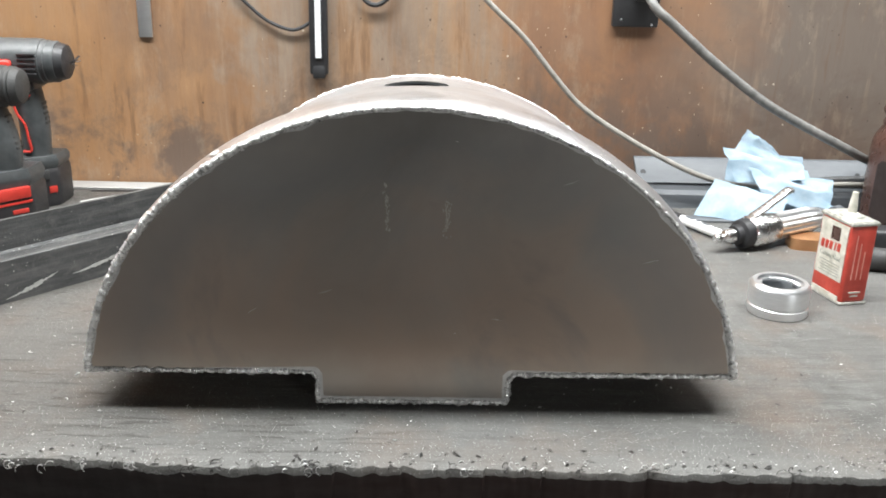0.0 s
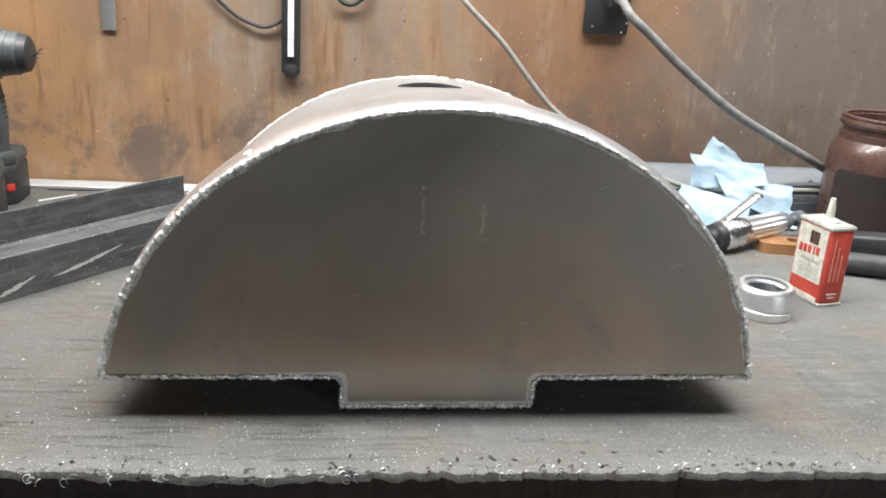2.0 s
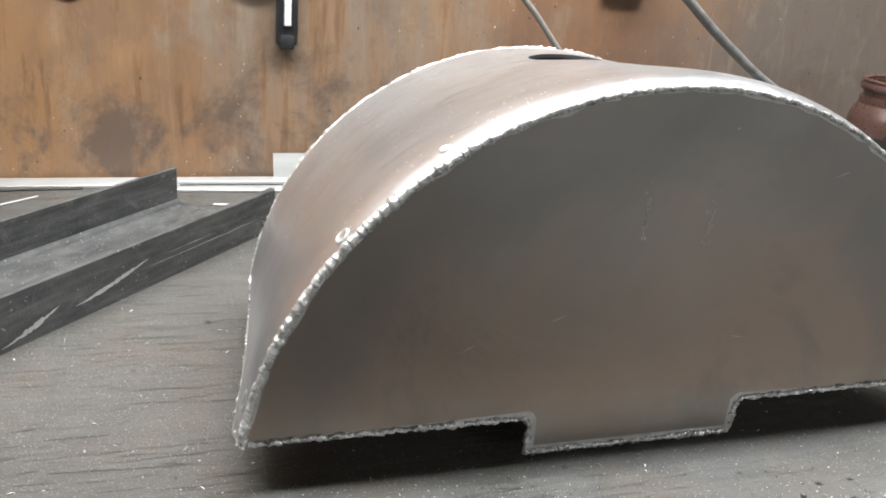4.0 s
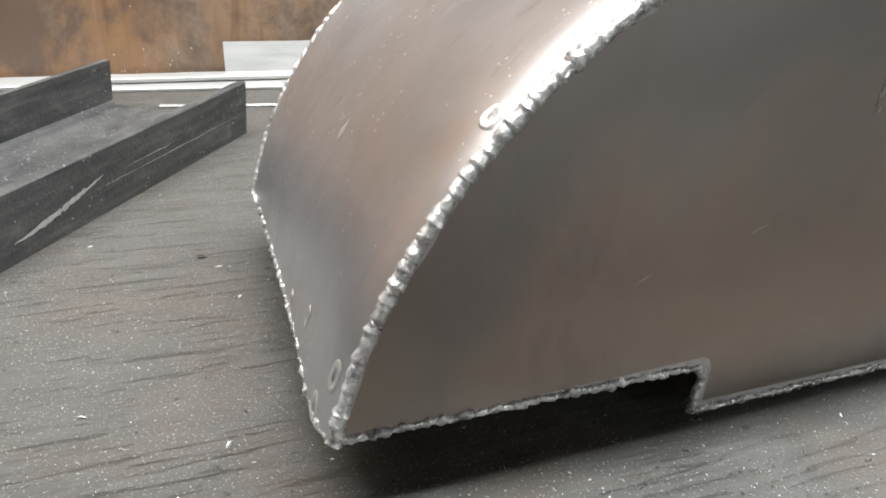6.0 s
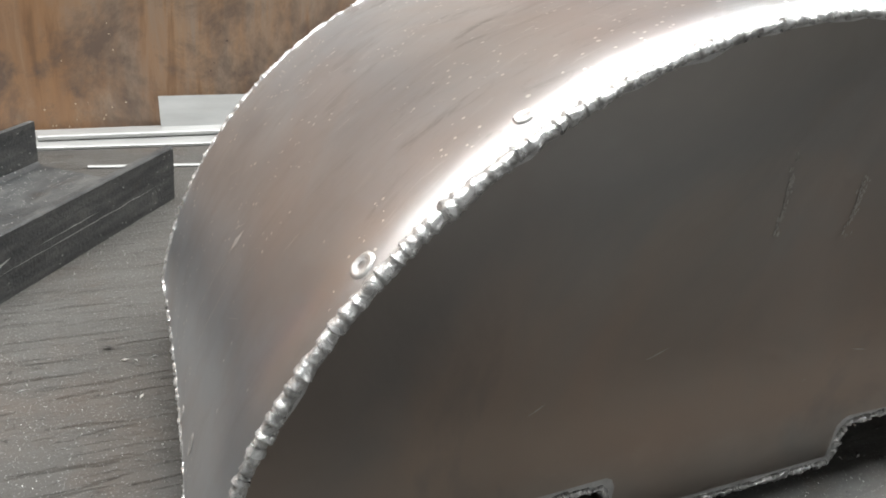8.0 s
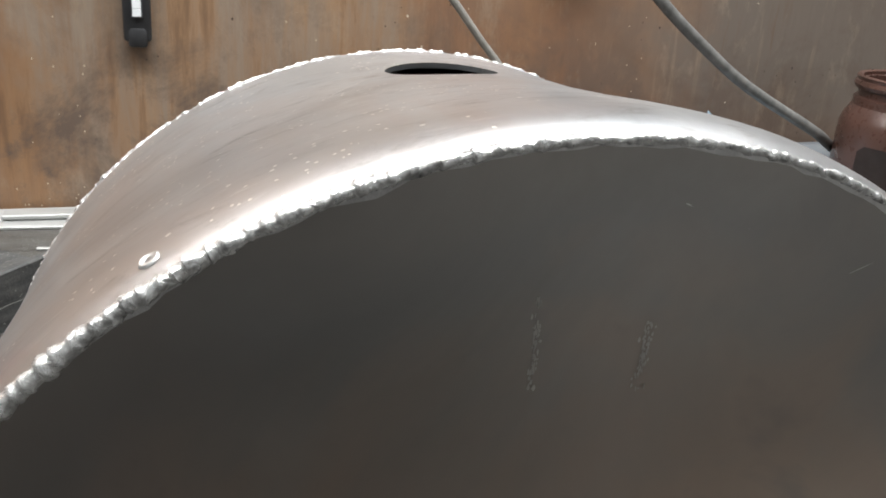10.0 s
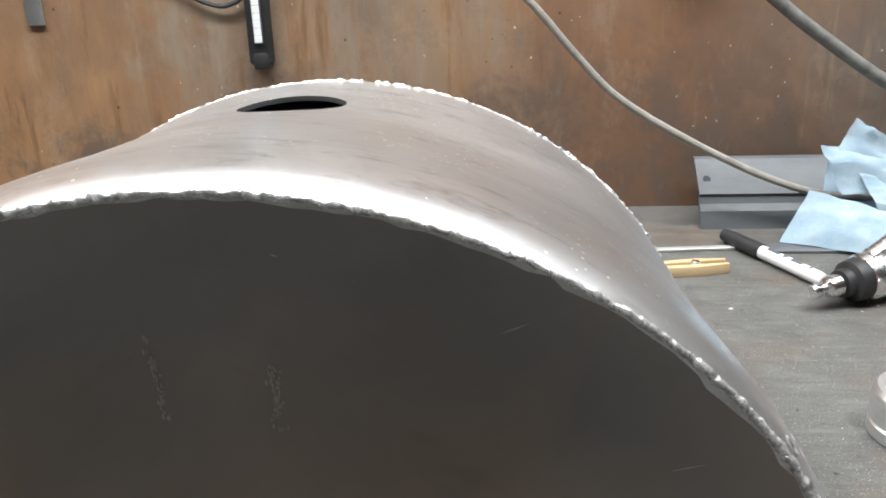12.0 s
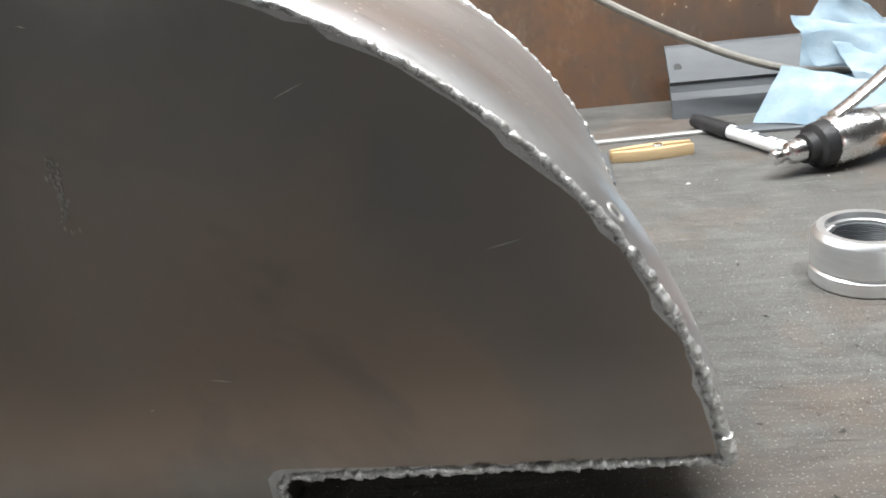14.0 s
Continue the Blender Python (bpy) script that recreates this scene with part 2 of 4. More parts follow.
def bench_wood():
    """Grimy plywood bench: grey dust over dark grain, darker to the left and back, rust, burnt pits and bright grit."""
    m, t, b = nodes_of("worn_bench_wood")
    grain = noise_tex(t, coords(t, (1.8, 22, 4)), 8, 8, 0.68, 0.5)
    streak = noise_tex(t, coords(t, (3.2, 46, 4), (4, 2, 0)), 6, 7, 0.66, 0.5)
    blot = noise_tex(t, coords(t), 5, 6, 0.65, 0.5)
    mottle = noise_tex(t, coords(t, (1, 1.6, 1), (3, 7, 0)), 38, 7, 0.7, 0.6)
    pits = noise_tex(t, coords(t, (1, 1, 1), (2, 8, 0)), 170, 4, 0.65)
    dust = noise_tex(t, coords(t), 800, 2, 0.6)
    c = ramp(t, grain, [(0.25, (0.058, 0.055, 0.05)), (0.5, (0.088, 0.086, 0.08)), (0.78, (0.132, 0.129, 0.121))])
    c = blend(t, ramp(t, mottle, [(0.35, grey(0.65)), (0.55, grey(0))]), c, (0.048, 0.046, 0.042))
    c = blend(t, ramp(t, mottle, [(0.55, grey(0)), (0.72, grey(0.6))]), c, (0.165, 0.165, 0.157))
    sep = t.nodes.new("ShaderNodeSeparateXYZ")
    t.links.new(coords(t), sep.inputs[0])
    split = math_node(t, "MULTIPLY", ramp(t, streak, [(0.58, grey(0)), (0.66, grey(1))]), ramp(t, math_node(t, "ADD", sep.outputs[0], math_node(t, "MULTIPLY", blot, 0.2)), [(0.12, grey(1)), (0.42, grey(0.25))]))
    c = blend(t, math_node(t, "MULTIPLY", split, 0.4), c, (0.04, 0.034, 0.029))
    c = blend(t, ramp(t, blot, [(0.38, grey(0.0)), (0.75, grey(0.55))]), c, (0.14, 0.14, 0.135))
    c = blend(t, ramp(t, noise_tex(t, coords(t, (1, 1, 1), (9, 3, 0)), 9, 6, 0.65), [(0.5, grey(0)), (0.72, grey(0.5))]), c, (0.14, 0.09, 0.06))
    edge = math_node(t, "ADD", sep.outputs[0], math_node(t, "MULTIPLY", math_node(t, "SUBTRACT", blot, 0.5), 0.5))
    edge = math_node(t, "SUBTRACT", edge, math_node(t, "MULTIPLY", sep.outputs[1], 0.5))
    # darker brown to the left and towards the back
    left_tone = ramp(t, math_node(t, "ADD", edge, 0.5), [(0.0, grey(0.45)), (0.12, grey(0.45)), (0.3, grey(0.0))])
    c = blend(t, left_tone, c, (0.045, 0.037, 0.03))
    # paler towards the front edge
    lip = math_node(t, "ADD", sep.outputs[1], math_node(t, "MULTIPLY", math_node(t, "SUBTRACT", mottle, 0.5), 0.05))
    c = blend(t, ramp(t, lip, [(0.612, grey(0.4)), (0.65, grey(0.0))]), c, (0.2, 0.196, 0.184))
    c = blend(t, ramp(t, pits, [(0.64, grey(0)), (0.7, grey(0.8))]), c, (0.02, 0.018, 0.016))
    c = blend(t, ramp(t, dust, [(0.615, grey(0)), (0.68, grey(0.65))]), c, (0.36, 0.36, 0.35))
    t.links.new(c, b.inputs["Base Color"])
    t.links.new(ramp(t, mottle, [(0.3, grey(0.5)), (0.7, grey(0.8))]), b.inputs["Roughness"])
    h = math_node(t, "ADD", grain, math_node(t, "MULTIPLY", mottle, 0.8))
    h = math_node(t, "ADD", h, math_node(t, "MULTIPLY", dust, 0.35))
    h = math_node(t, "SUBTRACT", h, split)
    h = math_node(t, "SUBTRACT", h, math_node(t, "MULTIPLY", ramp(t, pits, [(0.62, grey(0)), (0.7, grey(1))]), 0.5))
    bump(t, b, h, 0.6, 0.002)
    return m


def board_wood():
    """Varnished plywood backboard: orange veneer, grey rubbed middle, red-brown and sooty end, drips and spatter."""
    m, t, b = nodes_of("stained_backboard")
    v = coords(t)
    sep = t.nodes.new("ShaderNodeSeparateXYZ")
    t.links.new(v, sep.inputs[0])
    flow = noise_tex(t, coords(t, (4, 1, 1.3)), 2.6, 8, 0.66, 0.3)
    fine = noise_tex(t, coords(t, (30, 1, 4)), 4, 6, 0.65, 0.0)
    drip = noise_tex(t, coords(t, (13, 1, 1.4), (3, 0, 2)), 5, 6, 0.62, 0.25)
    wob = noise_tex(t, coords(t, (1, 1, 1), (2, 0, 5)), 5, 6, 0.65, 0.2)
    blotch = noise_tex(t, coords(t, (1.1, 1, 0.9), (5, 0, 1)), 13, 8, 0.72, 0.3)
    c = ramp(t, flow, [(0.3, (0.15, 0.073, 0.036)), (0.46, (0.275, 0.145, 0.07)), (0.6, (0.37, 0.205, 0.098)), (0.74, (0.45, 0.275, 0.14))])
    c = blend(t, ramp(t, fine, [(0.35, grey(0.0)), (0.7, grey(0.3))]), c, (0.19, 0.1, 0.055))
    x = math_node(t, "ADD", sep.outputs[0], math_node(t, "MULTIPLY", math_node(t, "SUBTRACT", wob, 0.5), 0.4))
    z = math_node(t, "ADD", sep.outputs[2], math_node(t, "MULTIPLY", math_node(t, "SUBTRACT", wob, 0.5), 0.2))
    c = blend(t, math_node(t, "MULTIPLY", ramp(t, math_node(t, "ADD", x, 0.5), [(0.3, grey(0.7)), (0.44, grey(0.0))]), ramp(t, blotch, [(0.35, grey(0.2)), (0.6, grey(1))])), c, (0.47, 0.235, 0.085))
    mid = math_node(t, "MULTIPLY", ramp(t, x, [(0.0, grey(0.25)), (0.04, grey(0.95)), (0.26, grey(0.85)), (0.38, grey(0.2))]), ramp(t, drip, [(0.35, grey(0.25)), (0.6, grey(1.0))]))
    c = blend(t, mid, c, (0.285, 0.22, 0.168))
    red = ramp(t, x, [(0.26, grey(0.0)), (0.36, grey(0.6)), (1.0, grey(0.6))])
    c = blend(t, red, c, (0.25, 0.125, 0.07))
    # darker red-brown towards the bottom, mostly on the right
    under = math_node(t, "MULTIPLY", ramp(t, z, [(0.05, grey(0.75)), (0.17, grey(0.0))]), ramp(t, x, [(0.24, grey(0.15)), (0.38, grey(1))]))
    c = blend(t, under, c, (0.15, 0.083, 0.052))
    dark_mask = math_node(t, "MULTIPLY", ramp(t, x, [(0.52, grey(0.0)), (0.68, grey(0.9))]), ramp(t, z, [(0.02, grey(0.35)), (0.12, grey(1))]))
    c = blend(t, dark_mask, c, (0.15, 0.128, 0.11))
    c = blend(t, ramp(t, drip, [(0.3, grey(0.6)), (0.41, grey(0))]), c, (0.14, 0.082, 0.05))
    c = blend(t, ramp(t, drip, [(0.6, grey(0)), (0.72, grey(0.32))]), c, (0.41, 0.3, 0.2))
    c = blend(t, math_node(t, "MULTIPLY", ramp(t, blotch, [(0.44, grey(0)), (0.58, grey(0.9))]), ramp(t, z, [(0.07, grey(1)), (0.2, grey(0.25))])), c, (0.125, 0.088, 0.068))
    pale = noise_tex(t, coords(t, (2, 1, 0.9), (1, 0, 7)), 16, 8, 0.74)
    c = blend(t, ramp(t, pale, [(0.55, grey(0)), (0.68, grey(0.3))]), c, (0.4, 0.315, 0.23))
    for scale, off, size, gate_at, tone in ((55, 0, 0.06, 0.56, (0.66, 0.58, 0.46)), (110, 4, 0.08, 0.58, (0.58, 0.47, 0.34)), (38, 2, 0.045, 0.3, (0.05, 0.03, 0.022)), (85, 6, 0.07, 0.52, (0.06, 0.038, 0.028))):
        vor = t.nodes.new("ShaderNodeTexVoronoi")
        vor.inputs["Scale"].default_value = scale
        t.links.new(coords(t, (1, 1, 0.8), (off, 2, off)), vor.inputs["Vector"])
        gate = noise_tex(t, coords(t, (1, 1, 1), (off, 3, 3)), 9, 3, 0.6)
        dot = math_node(t, "MULTIPLY", math_node(t, "LESS_THAN", vor.outputs["Distance"], size), math_node(t, "GREATER_THAN", gate, gate_at))
        c = blend(t, math_node(t, "MULTIPLY", dot, 0.85), c, tone)
    t.links.new(c, b.inputs["Base Color"])
    t.links.new(ramp(t, blotch, [(0.3, grey(0.36)), (0.7, grey(0.6))]), b.inputs["Roughness"])
    bump(t, b, math_node(t, "ADD", fine, math_node(t, "ADD", flow, blotch)), 0.3, 0.002)
    return m


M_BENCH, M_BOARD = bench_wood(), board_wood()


# ---- mesh helpers ----
def finish(name, bm, material, smooth=35):
    bmesh.ops.recalc_face_normals(bm, faces=bm.faces)
    me = bpy.data.meshes.new(name)
    bm.to_mesh(me)
    bm.free()
    for m in material if isinstance(material, (list, tuple)) else [material]:
        me.materials.append(m)
    if smooth:
        for p in me.polygons:
            p.use_smooth = True
        me.set_sharp_from_angle(angle=radians(smooth))
    return me


def part(name, bm, material, parent, label="", smooth=35):
    ob = new(name, finish(name, bm, material, smooth))
    ob.parent = parent
    return tagged(ob, label)


def thing(name, m, label, category, group=""):
    ob = new(name)
    ob.empty_display_size = 0.02
    ob.matrix_world = m
    return tagged(ob, label, category, group)


def solo(name, bm, material, label, category, m=None, kind="", group="", smooth=35):
    ob = new(name, finish(name, bm, material, smooth))
    if m is not None:
        ob.matrix_world = m
    return tagged(ob, label, category, group, kind)


def box(lo, hi, bevel=0.0, segs=2, bm=None, m=None):
    bm = bm or bmesh.new()
    c = [(a + b) / 2 for a, b in zip(lo, hi)]
    mat = Matrix.Translation(c) @ Matrix.Diagonal((*[b - a for a, b in zip(lo, hi)], 1))
    if m is not None:
        mat = m @ mat
    r = bmesh.ops.create_cube(bm, size=1, matrix=mat)
    if bevel:
        edges = list({e for v in r["verts"] for e in v.link_edges})
        bmesh.ops.bevel(bm, geom=edges, offset=bevel, segments=segs, profile=0.5, affect="EDGES")
    return bm


def frame_at(d):
    d = Vector(d).normalized()
    up = Vector((0, 0, 1)) if abs(d.z) < 0.9 else Vector((0, 1, 0))
    a = d.cross(up).normalized()
    return a, a.cross(d).normalized()


def spin(profile, m=None, n=32, bm=None, close=False):
    """A turned solid round z from (radius, z) pairs."""
    bm = bm or bmesh.new()
    m = m or Matrix.Identity(4)
    rings = []
    for r, z in profile:
        if r < 1e-6:
            rings.append([bm.verts.new(m @ Vector((0, 0, z)))])
        else:
            rings.append([bm.verts.new(m @ Vector((r * math.cos(2 * math.pi * k / n), r * math.sin(2 * math.pi * k / n), z))) for k in range(n)])
    pairs = list(zip(rings, rings[1:])) + ([(rings[-1], rings[0])] if close else [])
    for a, b in pairs:
        for k in range(n):
            q = [a[k % len(a)], a[(k + 1) % len(a)], b[(k + 1) % len(b)], b[k % len(b)]]
            q = list(dict.fromkeys(q))
            if len(q) > 2:
                bm.faces.new(q)
    return bm


def axis_pose(p, q):
    """Local z runs from p to q."""
    p, q = Vector(p), Vector(q)
    return Matrix.Translation(p) @ (q - p).to_track_quat("Z", "Y").to_matrix().to_4x4()


def smooth_path(points, n):
    """A smooth curve through the points (Catmull-Rom), n samples a span."""
    P = [Vector(p) for p in points]
    P = [P[0] * 2 - P[1]] + P + [P[-1] * 2 - P[-2]]
    out = []
    for i in range(1, len(P) - 2):
        for k in range(n):
            u = k / n
            a, b, c, d = P[i - 1], P[i], P[i + 1], P[i + 2]
            out.append(0.5 * ((2 * b) + (c - a) * u + (2 * a - 5 * b + 4 * c - d) * u * u + (3 * b - a - 3 * c + d) * u ** 3))
    return out + [P[-2]]


def tube(path, radius, n=10, bm=None, wobble=None, cap=True):
    """A pipe along the path; wobble(i) gives a factor on the radius."""
    bm = bm or bmesh.new()
    rings = []
    for i, p in enumerate(path):
        d = path[min(i + 1, len(path) - 1)] - path[max(i - 1, 0)]
        a, b = frame_at(d)
        r = radius * (wobble(i) if wobble else 1)
        rings.append([bm.verts.new(p + r * (math.cos(2 * math.pi * k / n) * a + math.sin(2 * math.pi * k / n) * b)) for k in range(n)])
    for u, v in zip(rings, rings[1:]):
        for k in range(n):
            bm.faces.new((u[k], u[(k + 1) % n], v[(k + 1) % n], v[k]))
    if cap:
        bm.faces.new(rings[0])
        bm.faces.new(rings[-1])
    return bm


def prism(outline, depth, axis="y", bevel=0.0):
    """A flat outline, given in the two other axes, pushed along an axis."""
    bm = bmesh.new()
    put = {"y": lambda a, b, h: (a, h, b), "z": lambda a, b, h: (a, b, h), "x": lambda a, b, h: (h, a, b)}[axis]
    lo = [bm.verts.new(put(a, b, depth[0])) for a, b in outline]
    hi = [bm.verts.new(put(a, b, depth[1])) for a, b in outline]
    caps = [bm.faces.new(lo), bm.faces.new(hi)]
    for k in range(len(lo)):
        j = (k + 1) % len(lo)
        bm.faces.new((lo[k], lo[j], hi[j], hi[k]))
    if bevel:
        edges = [e for f in caps for e in f.edges]
        bmesh.ops.bevel(bm, geom=edges, offset=bevel, segments=2, profile=0.5, affect="EDGES")
    return bm


# ---- setting ----
WALL_Y = 1.276
solo("floor", box((-2.6, -3.6, -0.95), (3.1, 1.4, -0.9)), M_FLOOR, "dusty grey concrete shop floor", "floor", kind="structure")
solo("ceiling", box((-2.6, -3.6, 1.75), (3.1, 1.4, 1.8)), M_PLASTER, "dim painted shop ceiling", "ceiling", kind="structure")
solo("wall_west", box((-2.7, -3.6, -0.9), (-2.6, 1.4, 1.75)), M_PLASTER, "plain dim shop wall", "wall", kind="structure")
solo("wall_east", box((3.1, -3.6, -0.9), (3.2, 1.4, 1.75)), M_PLASTER, "plain dim shop wall", "wall", kind="structure")
solo("wall_south", box((-2.6, -3.7, -0.9), (3.1, -3.6, 1.75)), M_PLASTER, "plain dim shop wall", "wall", kind="structure")
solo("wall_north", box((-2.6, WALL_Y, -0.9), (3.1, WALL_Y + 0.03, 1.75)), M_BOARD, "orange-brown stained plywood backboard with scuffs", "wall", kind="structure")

EDGE_Y = 0.609
bench = thing("workbench", pose(0, 0, 0), "worn grey wooden workbench with a chipped front edge", "workbench")


def bench_top():
    bm = bmesh.new()
    rnd = random.Random(4)
    xs = list(np.arange(-1.3, -0.25, 0.01)) + list(np.arange(-0.25, 0.75, 0.0016)) + list(np.arange(0.75, 2.3, 0.01))
    top_in, lip, face, low = [], [], [], []
    chip = 0.0
    for x in xs:
        wave = 0.004 * noise.noise((x * 3, 0, 0)) + 0.0022 * noise.noise((x * 22, 5, 0)) + 0.0022 * noise.noise((x * 90, 2, 0)) + 0.001 * noise.noise((x * 240, 2, 4))
        left = 0.012 * max(0.0, min(1.0, (0.1 - x) / 0.15))
        y = EDGE_Y + wave + left
        drop = 0.0014 + 0.003 * abs(noise.noise((x * 40, 8, 3))) + 0.0016 * abs(noise.noise((x * 170, 3, 3)))
        if rnd.random() < 0.05:
            chip = 0.004 * rnd.random()
        chip *= 0.8
        top_in.append(bm.verts.new((x, y + 0.006, 0)))
        lip.append(bm.verts.new((x, y + chip, -drop)))
        face.append(bm.verts.new((x, y - 0.0015 + chip, -0.004 - drop - 0.004 * abs(noise.noise((x * 50, 1, 1))))))
        low.append(bm.verts.new((x, y + 0.004, -0.036)))
    back = [bm.verts.new((x, WALL_Y, 0)) for x in xs]
    under = [bm.verts.new((x, WALL_Y, -0.036)) for x in xs]
    rows = [back, top_in, lip, face, low, under]
    for a, b in zip(rows, rows[1:]):
        for i in range(len(xs) - 1):
            # edge face below the lip takes the near-black apron tone
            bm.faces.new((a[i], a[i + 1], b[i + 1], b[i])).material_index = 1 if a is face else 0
    return bm


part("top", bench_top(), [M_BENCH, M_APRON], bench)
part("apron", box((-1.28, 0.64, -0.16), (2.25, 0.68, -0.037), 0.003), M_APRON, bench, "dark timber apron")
for x in (-1.2, 0.5, 2.1):
    for y in (0.7, 1.18):
        part("leg", box((x, y, -0.9), (x + 0.09, y + 0.09, -0.037), 0.004), M_APRON, bench)

# housings of the unseen lamps
for x, y, z, sx, sy, power in LAMPS:
    fixture = thing("unseen_fixture", pose(x, y, z), "unseen white tube light fixture, added out of view", "ceiling light", "ceiling lights")
    part("housing", box((-sx / 2 - 0.03, -sy / 2 - 0.02, 0.012), (sx / 2 + 0.03, sy / 2 + 0.02, 0.05), 0.006), M_WHITE, fixture)
    # unseen dark boards added to keep lamp light off the floor in front
    if y > 0:
        drop = 0.3 if y < 1 else 0.12
        part("light_blocker", box((-sx / 2 - 0.03, -sy / 2 - 0.026, -drop), (sx / 2 + 0.03, -sy / 2 - 0.022, 0.05)), M_RUBBER, fixture)
    for side in (-0.4, 0.4):
        part("hanger", box((side - 0.006, -0.006, 0.05), (side + 0.006, 0.006, 1.75 - z)), M_GALV, fixture)


# ---- the welded tank ----
TX, TY = 0.2225, 0.684
DEPTH = 0.22
LEAN = 0.06


def curve_of(xs, ys):
    xs, ys = np.array(xs), np.array(ys)
    slope = np.gradient(ys, xs)

    def f(x):
        i = int(min(max(np.searchsorted(xs, x) - 1, 0), len(xs) - 2))
        h = xs[i + 1] - xs[i]
        u = (x - xs[i]) / h
        return float((2 * u ** 3 - 3 * u ** 2 + 1) * ys[i] + (u ** 3 - 2 * u ** 2 + u) * h * slope[i] + (3 * u ** 2 - 2 * u ** 3) * ys[i + 1] + (u ** 3 - u ** 2) * h * slope[i + 1])
    return f


TOP = curve_of((0, 0.008, 0.018, 0.03, 0.05, 0.08, 0.116, 0.156, 0.22), (0.2178, 0.2210, 0.2223, 0.2218, 0.2196, 0.2156, 0.2112, 0.2076, 0.2045))
HALF = curve_of((0, 0.008, 0.018, 0.03, 0.05, 0.08, 0.124, 0.18, 0.22), (0.2276, 0.2294, 0.2297, 0.2284, 0.2252, 0.2208, 0.2155, 0.2098, 0.2062))


def base_z(y):
    return 0.027 + 0.003 * y / DEPTH


def skin_at(p, y, lift=0.0):
    """A point of the rolled sheet: p from 0 to 1 over the arch, y back from the front plate."""
    y = min(max(y, 0), DEPTH)
    a, b = HALF(y) + lift, TOP(y) - base_z(y) + lift
    th = math.pi * p
    R = (a * a + b * b) / (2 * b)
    al = math.asin((R - b) / R)
    ang = math.pi - (al + (math.pi - 2 * al) * p)
    x = 0.2 * (-a * math.cos(th)) + 0.8 * R * math.cos(ang)
    z = 0.2 * b * math.sin(th) + 0.8 * (R * math.sin(ang) - (R - b))
    return Vector((x + 0.004 * y / DEPTH, y, base_z(y) + z))


def belly(inset=0.0):
    """The stepped bottom from the right corner back to the left one."""
    e = 0.228 - inset
    z, low = 0.0275 + inset, 0.0042 + inset
    l, r = -0.0675 + inset, 0.0675 - inset
    left = [(l - 0.006, z), (l - 0.0025, z - 0.0012), (l, z - 0.0055)]
    right = [(r, z - 0.005), (r + 0.0022, z - 0.0012), (r + 0.0055, z)]
    return [(e, z + 0.001)] + right[::-1] + [(r, low), (l, low)] + left[::-1] + [(-e, z)]


def tank_part(name, bm, material, label="", smooth=35):
    """A part of the tank, with the slight forward lean of its front."""
    for v in bm.verts:
        v.co.y -= LEAN * (v.co.z - 0.03) * (1 - min(max(v.co.y, 0), DEPTH) / DEPTH)
    return part(name, bm, material, tank, label, smooth)


tank = thing("fuel_tank", pose(TX, TY, 0), "half-round welded sheet-metal tank with an unfinished filler hole", "tank")
NP = 96


def outline(inset):
    pts = []
    for k in range(NP + 1):
        q = skin_at(k / NP, 0.0, -inset)
        pts.append((q.x, q.z + inset * 0.2))
    return pts + belly(inset)[1:-1]


def end_plate(y0, y1, halo):
    bm = bmesh.new()
    rnd = random.Random(7)
    outer = [bm.verts.new((x, y0, z)) for x, z in outline(0.0008)]
    n = len(outer)
    mids = outline(0.0042)
    cx, cz = 0, 0.1
    inner = []
    for i, (x, z) in enumerate(mids):
        k = 0.0034 * (noise.noise((i * 0.31, 0, 2)) + 0.7 * noise.noise((i * 1.3, 4, 0)))
        d = Vector((cx - x, cz - z)).normalized()
        inner.append(bm.verts.new((x + d.x * k, y0, z + d.y * k)))
    for i in range(n):
        bm.faces.new((outer[i], outer[(i + 1) % n], inner[(i + 1) % n], inner[i])).material_index = 1
    bm.faces.new(inner)
    back = [bm.verts.new((v.co.x, y1, v.co.z)) for v in outer]
    for i in range(n):
        bm.faces.new((outer[i], outer[(i + 1) % n], back[(i + 1) % n], back[i]))
    bm.faces.new(back)
    return bm


tank_part("front_plate", end_plate(0.0005, 0.0032, True), [M_FACE, M_HALO], "smooth dull grey end plate")


def rear_plate():
    pts = []
    for k in range(NP + 1):
        q = skin_at(k / NP, DEPTH, -0.0008)
        pts.append((q.x, q.z))
    s = 0.195 / 0.228
    pts += [(x * s if abs(x) > 0.1 else x, z + 0.003 if z > 0.02 else z) for x, z in belly()[1:-1]]
    return prism(pts, (DEPTH - 0.0032, DEPTH - 0.0005))


tank_part("rear_plate", rear_plate(), M_FACE)


